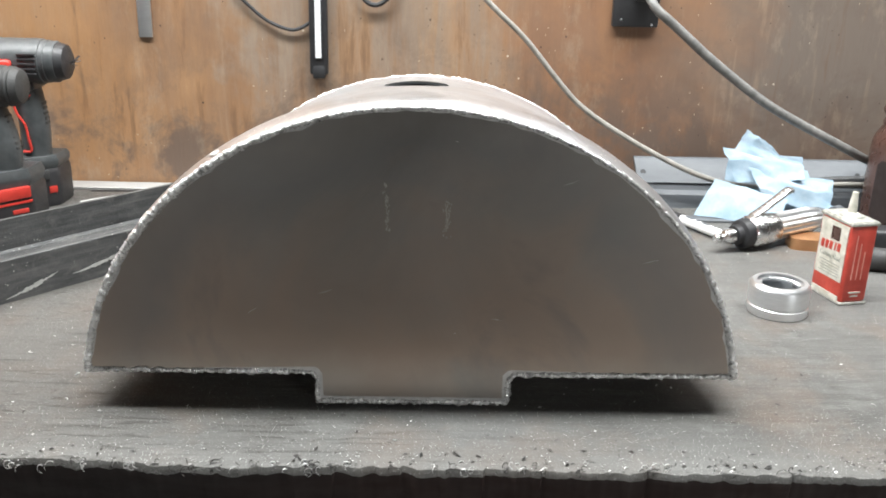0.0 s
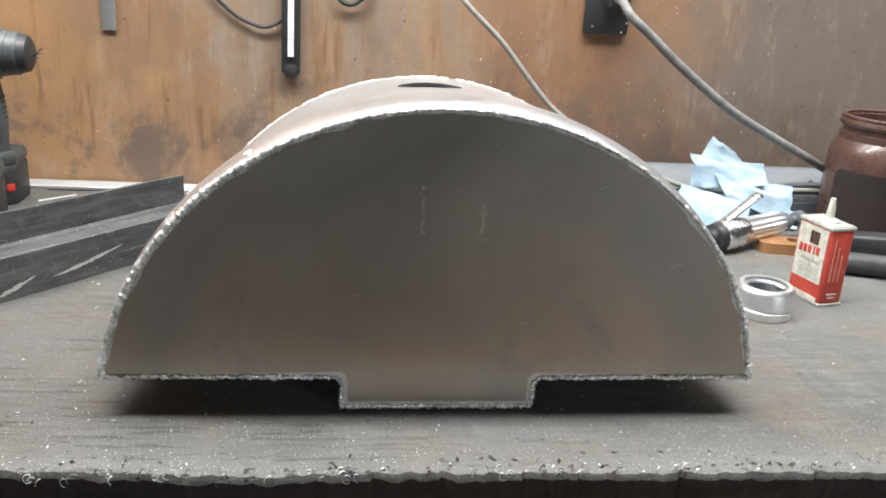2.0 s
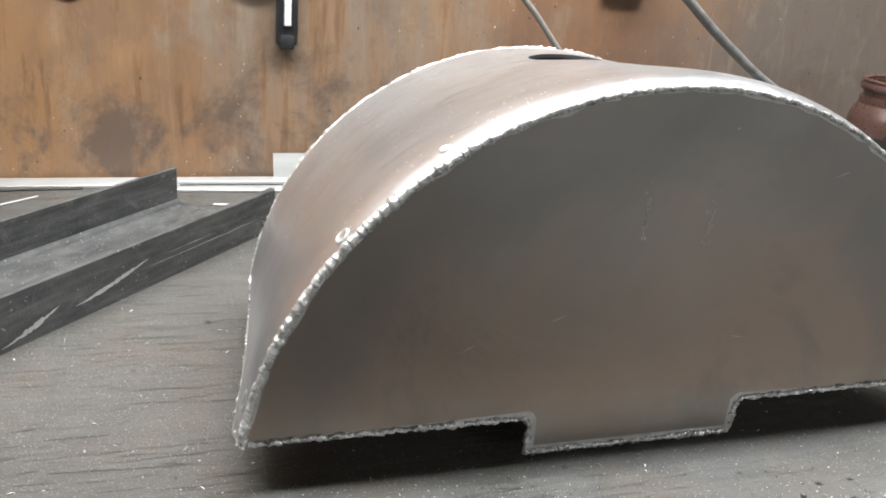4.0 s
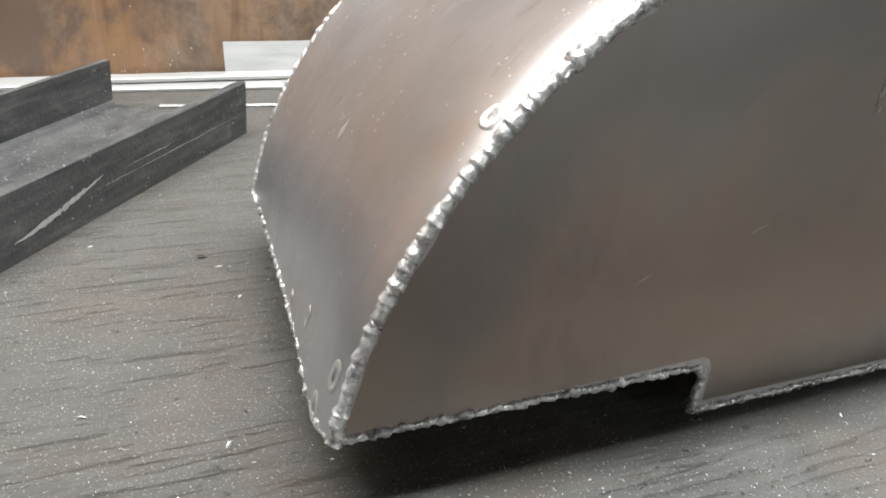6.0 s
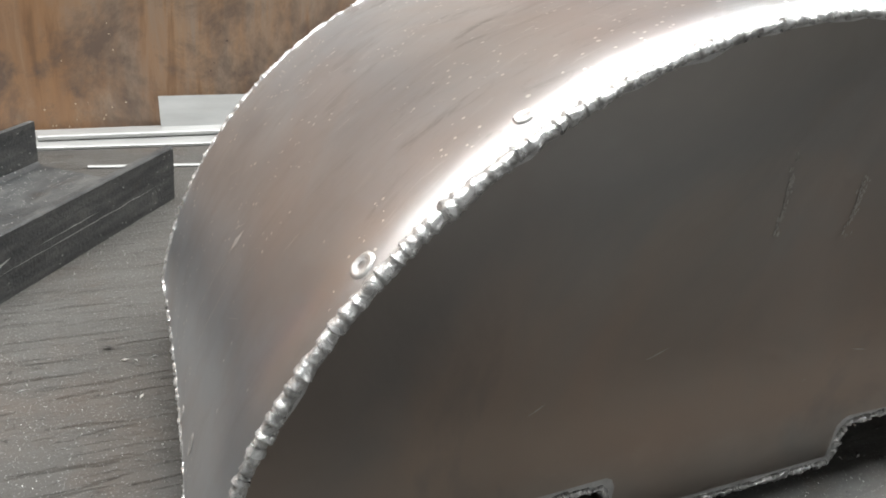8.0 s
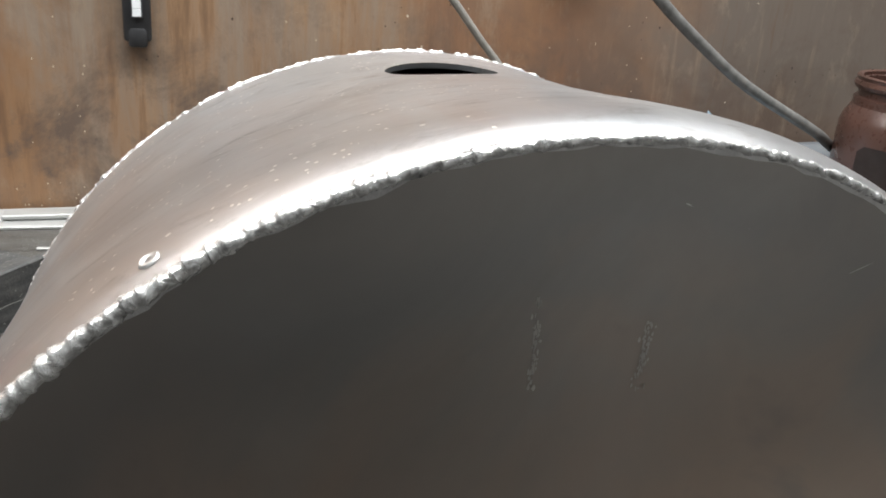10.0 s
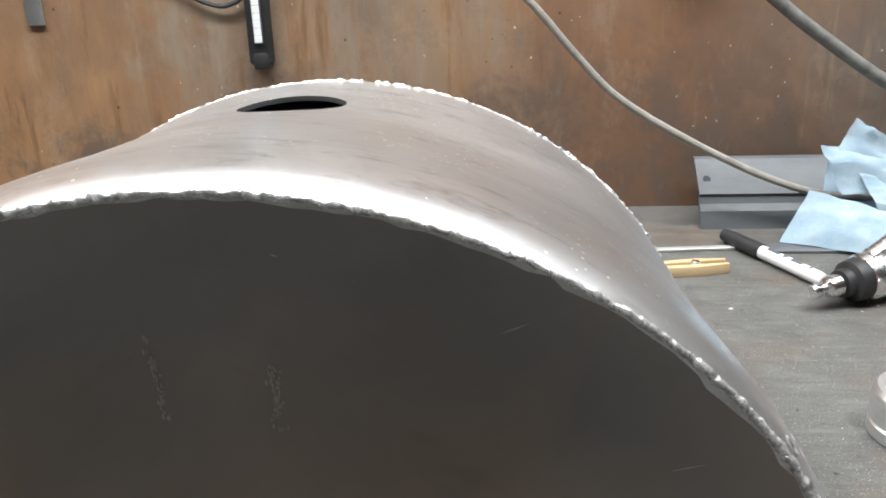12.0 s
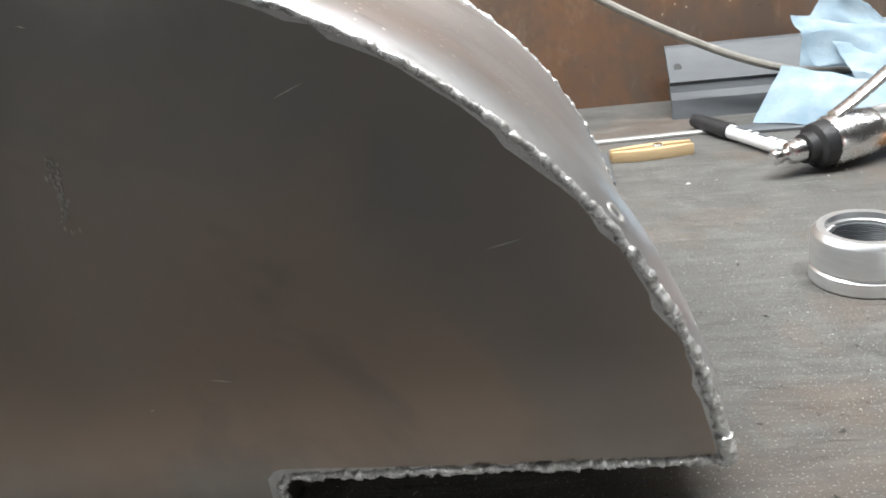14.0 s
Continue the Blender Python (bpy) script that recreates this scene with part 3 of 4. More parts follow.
def skin():
    """The rolled sheet with a round filler hole near its back."""
    bm = bmesh.new()
    nu, nv = 104, 43
    hu, hv, half = 52, 30, 6
    grid = {}
    for i in range(nu + 1):
        for j in range(nv + 1):
            if abs(i - hu) < half and abs(j - hv) < half:
                continue
            p, y = i / nu, DEPTH * j / nv
            q = skin_at(p, y)
            dent = 0.0006 * noise.noise((p * 7, y * 22, 3)) * min(1, y / 0.03)
            grid[i, j] = bm.verts.new(q + Vector((0, 0, dent)))
    for i in range(nu):
        for j in range(nv):
            ks = [(i, j), (i + 1, j), (i + 1, j + 1), (i, j + 1)]
            if all(k in grid for k in ks) and not (hu - half <= i < hu + half and hv - half <= j < hv + half):
                bm.faces.new([grid[k] for k in ks])
    ring = [(hu - half + k, hv - half) for k in range(2 * half)] + [(hu + half, hv - half + k) for k in range(2 * half)]
    ring += [(hu + half - k, hv + half) for k in range(2 * half)] + [(hu - half, hv + half - k) for k in range(2 * half)]
    arc = 0.53
    cy = DEPTH * hv / nv
    levels = [[grid[k] for k in ring]]
    for f in (0.5, 1.0, 1.001):
        row = []
        for i, j in ring:
            du, dy = (i - hu) / nu * arc, DEPTH * (j - hv) / nv
            L = math.hypot(du, dy)
            r = L + (0.0222 - L) * min(f, 1)
            q = skin_at(0.4925 + du / L * r / arc, cy + dy / L * r)
            row.append(bm.verts.new(q - Vector((0, 0, 0.0025 if f > 1 else 0))))
        levels.append(row)
    for a, b in zip(levels, levels[1:]):
        for k in range(len(a)):
            bm.faces.new((a[k], a[(k + 1) % len(a)], b[(k + 1) % len(a)], b[k]))
    return bm


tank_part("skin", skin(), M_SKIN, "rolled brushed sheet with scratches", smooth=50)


def bottom_sheet():
    bm = bmesh.new()
    rows = []
    for k in range(9):
        y = 0.002 + (DEPTH - 0.004) * k / 8
        s = HALF(y) / 0.2285
        rows.append([bm.verts.new(((x * s if abs(x) > 0.1 else x) + 0.004 * y / DEPTH, y, z + (0.003 * y / DEPTH if z > 0.02 else 0))) for x, z in belly(0.0014)])
    for a, b in zip(rows, rows[1:]):
        for i in range(len(a) - 1):
            bm.faces.new((a[i], a[i + 1], b[i + 1], b[i]))
    return bm


tank_part("bottom_sheet", bottom_sheet(), M_FACE)


def bead(points, radius, seed, pitch=0.0046, lumps=0.00035, width=None):
    """A weld bead: overlapping ripples, uneven width, some blobs."""
    rnd = random.Random(seed)
    path, run = [], 0.0
    dense = []
    for a, b in zip(points, points[1:]):
        n = max(1, int((b - a).length / 0.0007))
        dense += [a.lerp(b, k / n) for k in range(n)]
    dense.append(points[-1])
    phase = [0.0]
    for a, b in zip(dense, dense[1:]):
        phase.append(phase[-1] + (b - a).length)
    size, blob, start = [], 0.0, 0.0
    step, nextp, amp = pitch, 0.0, 1.0
    for s in phase:
        if s >= nextp:
            start, step = s, pitch * rnd.uniform(0.65, 1.5)
            nextp, amp = s + step, rnd.uniform(0.86, 1.12)
            blob = rnd.uniform(0.12, 0.35) if rnd.random() < 0.06 else 0.0
        u = (s - start) / step
        size.append(amp * (0.84 + 0.27 * (1 - u) ** 1.3 + blob * math.sin(math.pi * min(u, 1))))
    if width:
        size = [a * width(q / phase[-1]) for a, q in zip(size, phase)]
    out = [p + Vector((noise.noise((s * 160, seed, 0)), noise.noise((s * 160, seed, 5)), noise.noise((s * 160, seed, 9)))) * 0.0007 for p, s in zip(dense, phase)]
    bm = tube(out, radius, 12, wobble=lambda i: size[i])
    for v in bm.verts:
        q = v.co * 360
        v.co += Vector((noise.noise(q), noise.noise(q + Vector((9, 0, 0))), noise.noise(q + Vector((0, 9, 0))))) * lumps
    return bm


front_arc = [skin_at(k / 140, 0.0, -0.0008) + Vector((0, 0.0006, 0)) for k in range(141)]
rear_arc = [skin_at(k / 140, DEPTH, -0.0012) for k in range(141)]
tank_part("weld_bead", bead(front_arc, 0.0027, 1, 0.0042, 0.00055, curve_of((0, 0.28, 0.42, 0.9, 1.0), (1, 1, 0.72, 0.74, 1.0))), M_WELD, "bright rippled weld bead along the front arch", smooth=60)
tank_part("weld_bead", bead([Vector((x, 0.0012, z)) for x, z in belly(0.0002)], 0.0022, 2, 0.0044, 0.0011), M_WELD, "rough weld bead along the stepped bottom edge", smooth=60)
tank_part("weld_bead", bead(rear_arc, 0.0019, 3, 0.004, 0.0009), M_WELD, smooth=60)
for side, seed in ((0, 4), (1, 5)):
    run = [skin_at(side, DEPTH * k / 40, 0.0) + Vector((0.0015 if side == 0 else -0.0015, 0, 0.0008)) for k in range(41)]
    tank_part("weld_bead", bead(run, 0.002, seed, 0.006, 0.0016), M_WELD, smooth=60)


def burn_ring(p, y, rp, ry):
    """A flat oval rim of burnt-off scale with a dull heart."""
    bm = bmesh.new()
    n = 36
    rows = []
    for f, lift in ((0.0, 0.0002), (0.35, 0.0002), (0.62, 0.0003), (0.78, 0.0006), (0.95, 0.0006), (1.15, 0.0001)):
        row = []
        for k in range(n):
            a = 2 * math.pi * k / n
            g = f * (1 + 0.12 * noise.noise((math.cos(a) * 1.5, math.sin(a) * 1.5, p * 40)))
            row.append(bm.verts.new(skin_at(p + rp * g * math.cos(a), y + ry * g * math.sin(a), lift)))
        rows.append(row)
    for i, (a, b) in enumerate(zip(rows[1:], rows[2:])):
        for k in range(n):
            bm.faces.new((a[k], a[(k + 1) % n], b[(k + 1) % n], b[k])).material_index = 1 if i < 1 else 0
    return bm


for p, y, rp, ry in ((0.193, 0.0075, 0.0068, 0.0032), (0.036, 0.0082, 0.009, 0.0027), (0.008, 0.017, 0.009, 0.003), (0.03, 0.055, 0.007, 0.0024), (0.293, 0.0095, 0.0045, 0.0024), (0.012, 0.09, 0.006, 0.0025), (0.842, 0.006, 0.006, 0.0024)):
    tank_part("heat_ring", burn_ring(p, y, rp, ry), [M_RING, M_HALO], "pale oval heat mark")


def scratch(p0, y0, p1, y1, width):
    n = 16
    bm = bmesh.new()
    rows = []
    for k in range(n + 1):
        u = k / n
        p, y = p0 + (p1 - p0) * u + 0.002 * noise.noise((u * 5, p0 * 30, 0)), y0 + (y1 - y0) * u
        w = width * (math.sin(math.pi * min(0.98, max(0.02, u)))) * (0.7 + 0.5 * noise.noise((u * 9, y0 * 50, 3)))
        rows.append((bm.verts.new(skin_at(p, y - w, 0.0002)), bm.verts.new(skin_at(p, y + w, 0.0002))))
    for a, b in zip(rows, rows[1:]):
        bm.faces.new((a[0], a[1], b[1], b[0]))
    return bm


for s in ((0.138, 0.108, 0.118, 0.110, 0.003), (0.118, 0.110, 0.045, 0.117, 0.0006), (0.11, 0.09, 0.055, 0.097, 0.0007), (0.622, 0.128, 0.655, 0.105, 0.0016), (0.655, 0.1, 0.7, 0.085, 0.0006), (0.40, 0.12, 0.44, 0.145, 0.0012)):
    tank_part("scratch", scratch(*s), M_RING)


def face_mark(x, z, w, h, seed, count):
    """A chalky rub on the end plate: many small ragged flakes, thick in the middle."""
    bm = bmesh.new()
    rnd = random.Random(seed)
    for _ in range(count):
        cx, cz = x + rnd.gauss(0, w * 0.45), z + rnd.uniform(-0.5, 0.5) * h
        if noise.noise((cx * 260, cz * 120, seed)) < -0.12:
            continue
        fw, fh = rnd.uniform(0.0002, 0.0007), rnd.uniform(0.0004, 0.0018)
        pts = [(cx + fw * math.cos(a) * rnd.uniform(0.5, 1), 0.0003, cz + fh * math.sin(a) * rnd.uniform(0.5, 1)) for a in np.linspace(0, 2 * math.pi, 6)[:-1]]
        bm.faces.new([bm.verts.new(q) for q in pts])
    return bm


for n, mark in enumerate(((-0.0185, 0.152, 0.0019, 0.038, 90), (0.0208, 0.143, 0.0026, 0.026, 70))):
    tank_part("rub_mark", face_mark(*mark[:4], n + 1, mark[4]), M_RUB, "pale chalky rub mark")
for n, (x, z, ln, sl) in enumerate(((0.158, 0.116, 0.012, 0.003), (0.0565, 0.071, 0.009, -0.0015), (0.028, 0.06, 0.002, 0.001), (0.026, 0.196, 0.003, -0.001), (-0.06, 0.09, 0.01, 0.004), (-0.11, 0.075, 0.008, 0.005), (0.1, 0.17, 0.01, 0.004))):
    bm = bmesh.new()
    vs = [bm.verts.new((x + a * ln / 2, 0.0003, z + a * sl / 2 + b * 0.00018)) for a, b in ((-1, 0), (0, -1), (1, 0), (0, 1))]
    bm.faces.new(vs)
    tank_part("scratch", bm, M_RING)


def scuffs():
    """Short bright drag marks that follow the roll of the sheet."""
    rnd = random.Random(21)
    bm = bmesh.new()
    for _ in range(200):
        p0, y0 = rnd.uniform(0.1, 0.88), rnd.uniform(0.045, 0.2)
        if math.hypot((p0 - 0.5) * 0.53, y0 - 0.154) < 0.034:
            continue
        ln, w = rnd.uniform(0.002, 0.018) * rnd.choice((0.4, 1, 1)), rnd.uniform(0.00012, 0.0004)
        dy = rnd.uniform(-0.006, 0.006) + (p0 - 0.5) * 0.02
        last = None
        for k in range(4):
            u = k / 3
            ww = w * (0.3 if k in (0, 3) else 1)
            pair = (bm.verts.new(skin_at(p0 + ln * u, y0 + dy * u - ww, 0.0002)), bm.verts.new(skin_at(p0 + ln * u, y0 + dy * u + ww, 0.0002)))
            if last:
                bm.faces.new((last[0], last[1], pair[1], pair[0]))
            last = pair
    return bm


tagged(tank_part("scuff_marks", scuffs(), M_RING), kind="stuff")


# ---- steel channel on the bench ----
def channel():
    L, W, H, T = 0.62, 0.1215, 0.040, 0.0055
    ch = thing("steel_channel", pose(0.061, 1.0985, 0, 0, 0, 49.2), "dark mill-scale steel U channel lying flat on its web", "steel channel")
    pts = [(0, 0), (W, 0), (W, H - 0.001), (W - 0.001, H), (W - T, H), (W - T, T + 0.003), (W - T - 0.003, T), (T + 0.003, T), (T, T + 0.003), (T, H), (0.001, H), (0, H - 0.001)]
    bm = prism(pts, (-L, 0), "x")
    part("profile", bm, M_CHANNEL, ch)
    rnd = random.Random(3)
    for x0, ln, z0, w in ((-0.248, 0.075, 0.011, 0.0024), (-0.312, 0.05, 0.004, 0.0026), (-0.2, 0.19, 0.017, 0.0003), (-0.15, 0.06, 0.022, 0.0003)):
        bm = bmesh.new()
        rows = []
        for k in range(45):
            u = k / 44
            x, z = x0 + ln * u, z0 + (0.013 * u ** 1.3 if w > 0.001 else 0.0) + 0.0006 * noise.noise((u * 14, x0 * 9, 7))
            h = w * math.sin(math.pi * min(0.97, max(0.03, u))) * max(0.12, 0.75 + 0.6 * noise.noise((u * 8, x0 * 40, 1)) + 0.7 * noise.noise((u * 31, x0 * 40, 4)))
            rows.append((bm.verts.new((x, -0.0003, z - h)), bm.verts.new((x, -0.0003, z + h))))
        for a, b in zip(rows, rows[1:]):
            bm.faces.new((a[0], a[1], b[1], b[0]))
        part("scrape", bm, M_SCRAPE, ch, "bare bright scrape")
    return ch


channel()


# ---- tools by the wall ----
def pack(w, h, z0=0.0, bevel=0.005):
    """A battery block whose front corner is cut off at a slant."""
    pts = [(-0.05, -w), (0.018, -w), (0.046, -0.004), (0.046, w), (-0.05, w)]
    bm = bmesh.new()
    rings = []
    for z, k in ((z0, 0.94), (z0 + bevel, 1.0), (z0 + h - bevel, 1.0), (z0 + h, 0.94)):
        rings.append([bm.verts.new((0.004 + (x - 0.004) * k, y * k, z)) for x, y in pts])
    for a, b in zip(rings, rings[1:]):
        for k in range(5):
            bm.faces.new((a[k], a[(k + 1) % 5], b[(k + 1) % 5], b[k]))
    bm.faces.new(rings[0][::-1])
    bm.faces.new(rings[-1])
    up = [e for e in bm.edges if abs(e.verts[0].co.z - e.verts[1].co.z) > h / 2]
    bmesh.ops.bevel(bm, geom=up, offset=0.004, segments=2, profile=0.5, affect="EDGES")
    return bm


def on_corner(u, z):
    """A place on the slanted corner of a pack: u runs along it, x outwards along it, y into it."""
    return Matrix.Translation((0.018 + 0.028 * u, -0.0365 + 0.032 * u, z)) @ Matrix.Rotation(radians(48.8), 4, "Z")


def handle(points, rx, ry):
    """A grip of oval section, thinner across."""
    bm = tube(smooth_path(points, 8), rx, 18, wobble=lambda i: 1 + 0.012 * math.sin(i * 2.1))
    for v in bm.verts:
        v.co.y *= ry / rx
    return bm


def power_drill():
    d = thing("cordless_drill", pose(-0.258, 1.178, 0.0), "grey and red cordless drill standing on its battery", "drill", "cordless tools")
    ax = axis_pose((0.066, 0, 0.172), (-0.12, 0, 0.172))
    part("motor_housing", spin([(0, 0.006), (0.0225, 0.006), (0.0238, 0.008), (0.0238, 0.016), (0.0246, 0.017), (0.0246, 0.022), (0.0256, 0.023), (0.0262, 0.028), (0.0262, 0.07), (0.0275, 0.085), (0.0275, 0.14), (0.02, 0.15), (0, 0.15)], ax), M_DARKGREY, d)
    part("end_cap", spin([(0, -0.006), (0.014, -0.006), (0.0195, -0.003), (0.022, 0.006), (0, 0.0065)], ax), M_BLACK, d, "black tapered end cap")
    for k in range(5):
        z = 0.159 + k * 0.0055
        part("vent", box((0.022, -0.0272, z), (0.042, -0.0235, z + 0.0026), 0.0008), M_BLACK, d)
    for k in range(5):
        a = k * 0.75 - 0.3
        part("wire_bristle", tube([Vector((0.071, 0, 0.17)), Vector((0.082, 0.006 * math.cos(a), 0.17 + 0.009 * math.sin(a + 0.6)))], 0.0005, 5), M_BLACK, d)
    part("speed_switch", box((-0.012, -0.0295, 0.163), (0.016, -0.022, 0.177), 0.005, 3), M_RED, d, "red rounded switch")
    part("neck", prism([(-0.03, 0.15), (0.034, 0.15), (0.034, 0.142), (0.02, 0.136), (-0.01, 0.134), (-0.03, 0.142)], (-0.017, 0.017), "y", 0.003), M_DARKGREY, d)
    part("grip", handle([(0.017, 0, 0.142), (0.02, 0, 0.12), (0.022, 0, 0.095), (0.021, 0, 0.072), (0.02, 0, 0.054)], 0.0172, 0.0155), M_DARKGREY, d)
    for k in range(9):
        z = 0.075 + k * 0.0058
        part("rib", box((0.027, -0.0062, z), (0.0388 - 0.0004 * abs(k - 4), 0.0062, z + 0.0042), 0.0015), M_RUBBER, d)
    part("stripe", tube(smooth_path([(0.027, -0.0145, 0.134), (0.013, -0.0165, 0.134), (0.008, -0.0165, 0.126), (0.010, -0.0165, 0.113), (0.018, -0.017, 0.1), (0.02, -0.0172, 0.085), (0.0215, -0.017, 0.069), (0.012, -0.0165, 0.068)], 5), 0.0016, 6), M_RED, d, "red accent outline")
    part("foot", pack(0.033, 0.016, 0.046, 0.005), M_DARKGREY, d)
    b = part("battery", pack(0.036, 0.046), M_BLACK, d, "black battery pack")
    part("latch", box((0.004, -0.0025, -0.006), (0.03, 0.002, 0.006), 0.0012, m=on_corner(0.0, 0.04)), M_RUBBER, b)
    part("latch", box((-0.012, -0.039, 0.032), (0.018, -0.034, 0.046), 0.0015), M_RUBBER, b)
    part("badge", box((0.028, -0.001, -0.004), (0.038, 0.002, 0.004), 0.0006, m=on_corner(0.0, 0.021)), M_RED, b)
    part("badge", box((0.008, -0.0372, 0.008), (0.020, -0.035, 0.013)), M_RED, b)
    return d


def impact_driver():
    d = thing("impact_driver", pose(-0.258, 1.1, 0.0), "red and black cordless driver standing on its battery", "driver", "cordless tools")
    ax = axis_pose((0.051, 0, 0.155), (-0.12, 0, 0.155))
    part("rubber_nose", spin([(0, 0), (0.012, 0), (0.018, 0.003), (0.0215, 0.01), (0.0205, 0.012), (0.022, 0.014), (0.0212, 0.019), (0.0225, 0.021), (0.0225, 0.03), (0, 0.031)], ax), M_RUBBER, d, "black ribbed rubber cap")
    part("motor_housing", spin([(0, 0.03), (0.0225, 0.03), (0.0238, 0.034), (0.0238, 0.08), (0.02, 0.12), (0, 0.13)], ax), M_RED, d, "red plastic housing")
    for k in range(4):
        part("vent", box((-0.006, -0.0247, 0.146 + k * 0.006), (0.010, -0.02, 0.149 + k * 0.006), 0.0008), M_BLACK, d)
    part("grip", handle([(0.004, 0, 0.138), (0.012, 0, 0.12), (0.018, 0, 0.1), (0.02, 0, 0.08), (0.017, 0, 0.058)], 0.0175, 0.0165), M_DARKGREY, d)
    for k in range(9):
        z = 0.074 + k * 0.0058
        x = 0.0375 - 0.0013 * abs(k - 2)
        part("rib", box((x - 0.01, -0.007, z), (x, 0.007, z + 0.0036), 0.0012), M_RUBBER, d)
    part("stripe", tube(smooth_path([(0.016, -0.0145, 0.125), (0.004, -0.0165, 0.12), (0.007, -0.0172, 0.105), (0.012, -0.0178, 0.09), (0.017, -0.0178, 0.074), (0.006, -0.0175, 0.072)], 5), 0.0016, 6), M_RED, d, "red accent outline")
    part("foot", pack(0.035, 0.02, 0.044, 0.008), M_DARKGREY, d)
    b = part("battery", pack(0.037, 0.044), M_BLACK, d, "black battery pack with red latch")
    part("latch", box((0.002, -0.003, -0.0065), (0.04, 0.004, 0.0065), 0.0015, m=on_corner(0.0, 0.039)), M_RED, b, "red latch")
    part("stripe", box((0.0, -0.0015, -0.0015), (0.0415, 0.003, 0.0015), 0.0006, m=on_corner(0.0, 0.028)), M_RED, b)
    part("stripe", box((-0.05, -0.0385, 0.0265), (0.022, -0.035, 0.0295), 0.0006), M_RED, b)
    part("badge", box((0.018, -0.0015, -0.0025), (0.036, 0.003, 0.0025), 0.0006, m=on_corner(0.0, 0.018)), M_RED, b)
    part("badge", box((-0.04, -0.0385, 0.009), (0.012, -0.035, 0.013), 0.0006), M_RED, b)
    return d


power_drill()
impact_driver()

# ---- offcuts along the wall ----
def strip_bar(x0, y0, x1, y1, w, z0, z1, material=M_STRIP, name="metal_strip", label="pale flat metal offcut strip lying on the bench"):
    d = Vector((x1 - x0, y1 - y0, 0))
    m = pose(x0, y0, 0, 0, 0, math.degrees(math.atan2(d.y, d.x)))
    return solo(name, box((0, -w / 2, z0), (d.length, w / 2, z1), 0.0006, 1), material, label, "metal strip", m, group="offcut strips")


strip_bar(-0.31, 1.257, 0.19, 1.252, 0.030, 0.0, 0.004)
strip_bar(-0.032, 1.236, 0.21, 1.219, 0.022, 0.0, 0.003)
strip_bar(-0.024, 1.246, 0.19, 1.24, 0.016, 0.0042, 0.008)
strip_bar(0.008, 1.176, 0.11, 1.163, 0.004, 0.0, 0.002)
strip_bar(-0.2, 1.235, -0.12, 1.239, 0.003, 0.0, 0.002, M_CRUMB)
strip_bar(-0.195, 1.183, -0.16, 1.213, 0.003, 0.0, 0.002)
sheet = box((0.078, 0, 0), (0.22, 0.0016, 0.030))
solo("sheet_offcut", sheet, M_STRIP, "small pale sheet-metal offcut leaning on the backboard", "sheet metal", pose(0, 1.255, 0.004, -22, 0, -1))

# ---- things on the wall ----
lamp = thing("work_light", pose(0.0925, WALL_Y, 0.151), "slim black LED work light hanging on the backboard", "work light")
part("case", box((-0.0115, -0.012, 0), (0.0115, -0.0005, 0.32), 0.003, 3), M_BLACK, lamp)
lens = part("lens", box((-0.0046, -0.0135, 0.02), (0.0046, -0.0118, 0.30), 0.0006), M_GALV, lamp, "grey strip set with white diodes")
diode = finish("diode", box((-0.0036, -0.0148, 0), (0.0036, -0.0134, 0.0067), 0.0005, 1), M_LENS)
for k in range(40):
    ob = new("diode", diode)
    ob.parent = lens
    ob.matrix_basis = Matrix.Translation((0, 0, 0.021 + 0.0069 * k))
part("end_cap", box((-0.008, -0.013, -0.005), (0.008, -0.002, 0.012), 0.003), M_BLACK, lamp)
cordpts = [(-0.009, 1.271, 0.253), (0.0, 1.271, 0.24), (0.027, 1.271, 0.217), (0.055, 1.27, 0.206), (0.07, 1.27, 0.208), (0.082, 1.271, 0.215)]
solo("lamp_cord", tube(smooth_path(cordpts, 8), 0.0022, 8), M_BLACK, "thin black cord drooping beside the work light", "cord")
solo("steel_ruler", box((-0.0085, -0.003, 0), (0.0085, 0, 0.3), 0.0006), M_ALU, "grey metal rule hanging on the backboard", "ruler", pose(-0.125, WALL_Y - 0.0005, 0.192))
solo("hanging_cable", tube(smooth_path([(0.145, 1.268, 0.258), (0.152, 1.268, 0.243), (0.166, 1.268, 0.2385), (0.18, 1.268, 0.248), (0.19, 1.268, 0.27)], 8), 0.003, 8), M_BLACK, "dark cable loop hanging on the wall", "cable")
outlet = thing("outlet_box", pose(0.4925, WALL_Y, 0.216), "black wall outlet box with a plug", "outlet")
part("plate", box((-0.031, -0.008, 0.003), (0.0275, -0.0005, 0.1), 0.002), M_BLACK, outlet)
part("plug", box((-0.008, -0.03, 0.035), (0.02, -0.0082, 0.06), 0.004, 3), M_BLACK, outlet)
for x, z in ((-0.02, 0.012), (0.019, 0.006), (0.025, 0.018), (0.02, 0.03)):
    part("screw", spin([(0, 0), (0.0016, 0), (0.001, 0.0012), (0, 0.0014)], pose(x, -0.008, z, 90), 8), M_ALU, outlet)
c1 = [(0.262, 1.235, 0.335), (0.276, 1.215, 0.282), (0.299, 1.205, 0.251), (0.3465, 1.205, 0.2075), (0.387, 1.205, 0.161), (0.4205, 1.203, 0.1275), (0.4725, 1.2, 0.0945), (0.5395, 1.197, 0.06), (0.59, 1.197, 0.041), (0.63, 1.198, 0.034), (0.68, 1.21, 0.03), (0.78, 1.215, 0.034), (0.88, 1.205, 0.03), (1.0, 1.2, 0.02)]
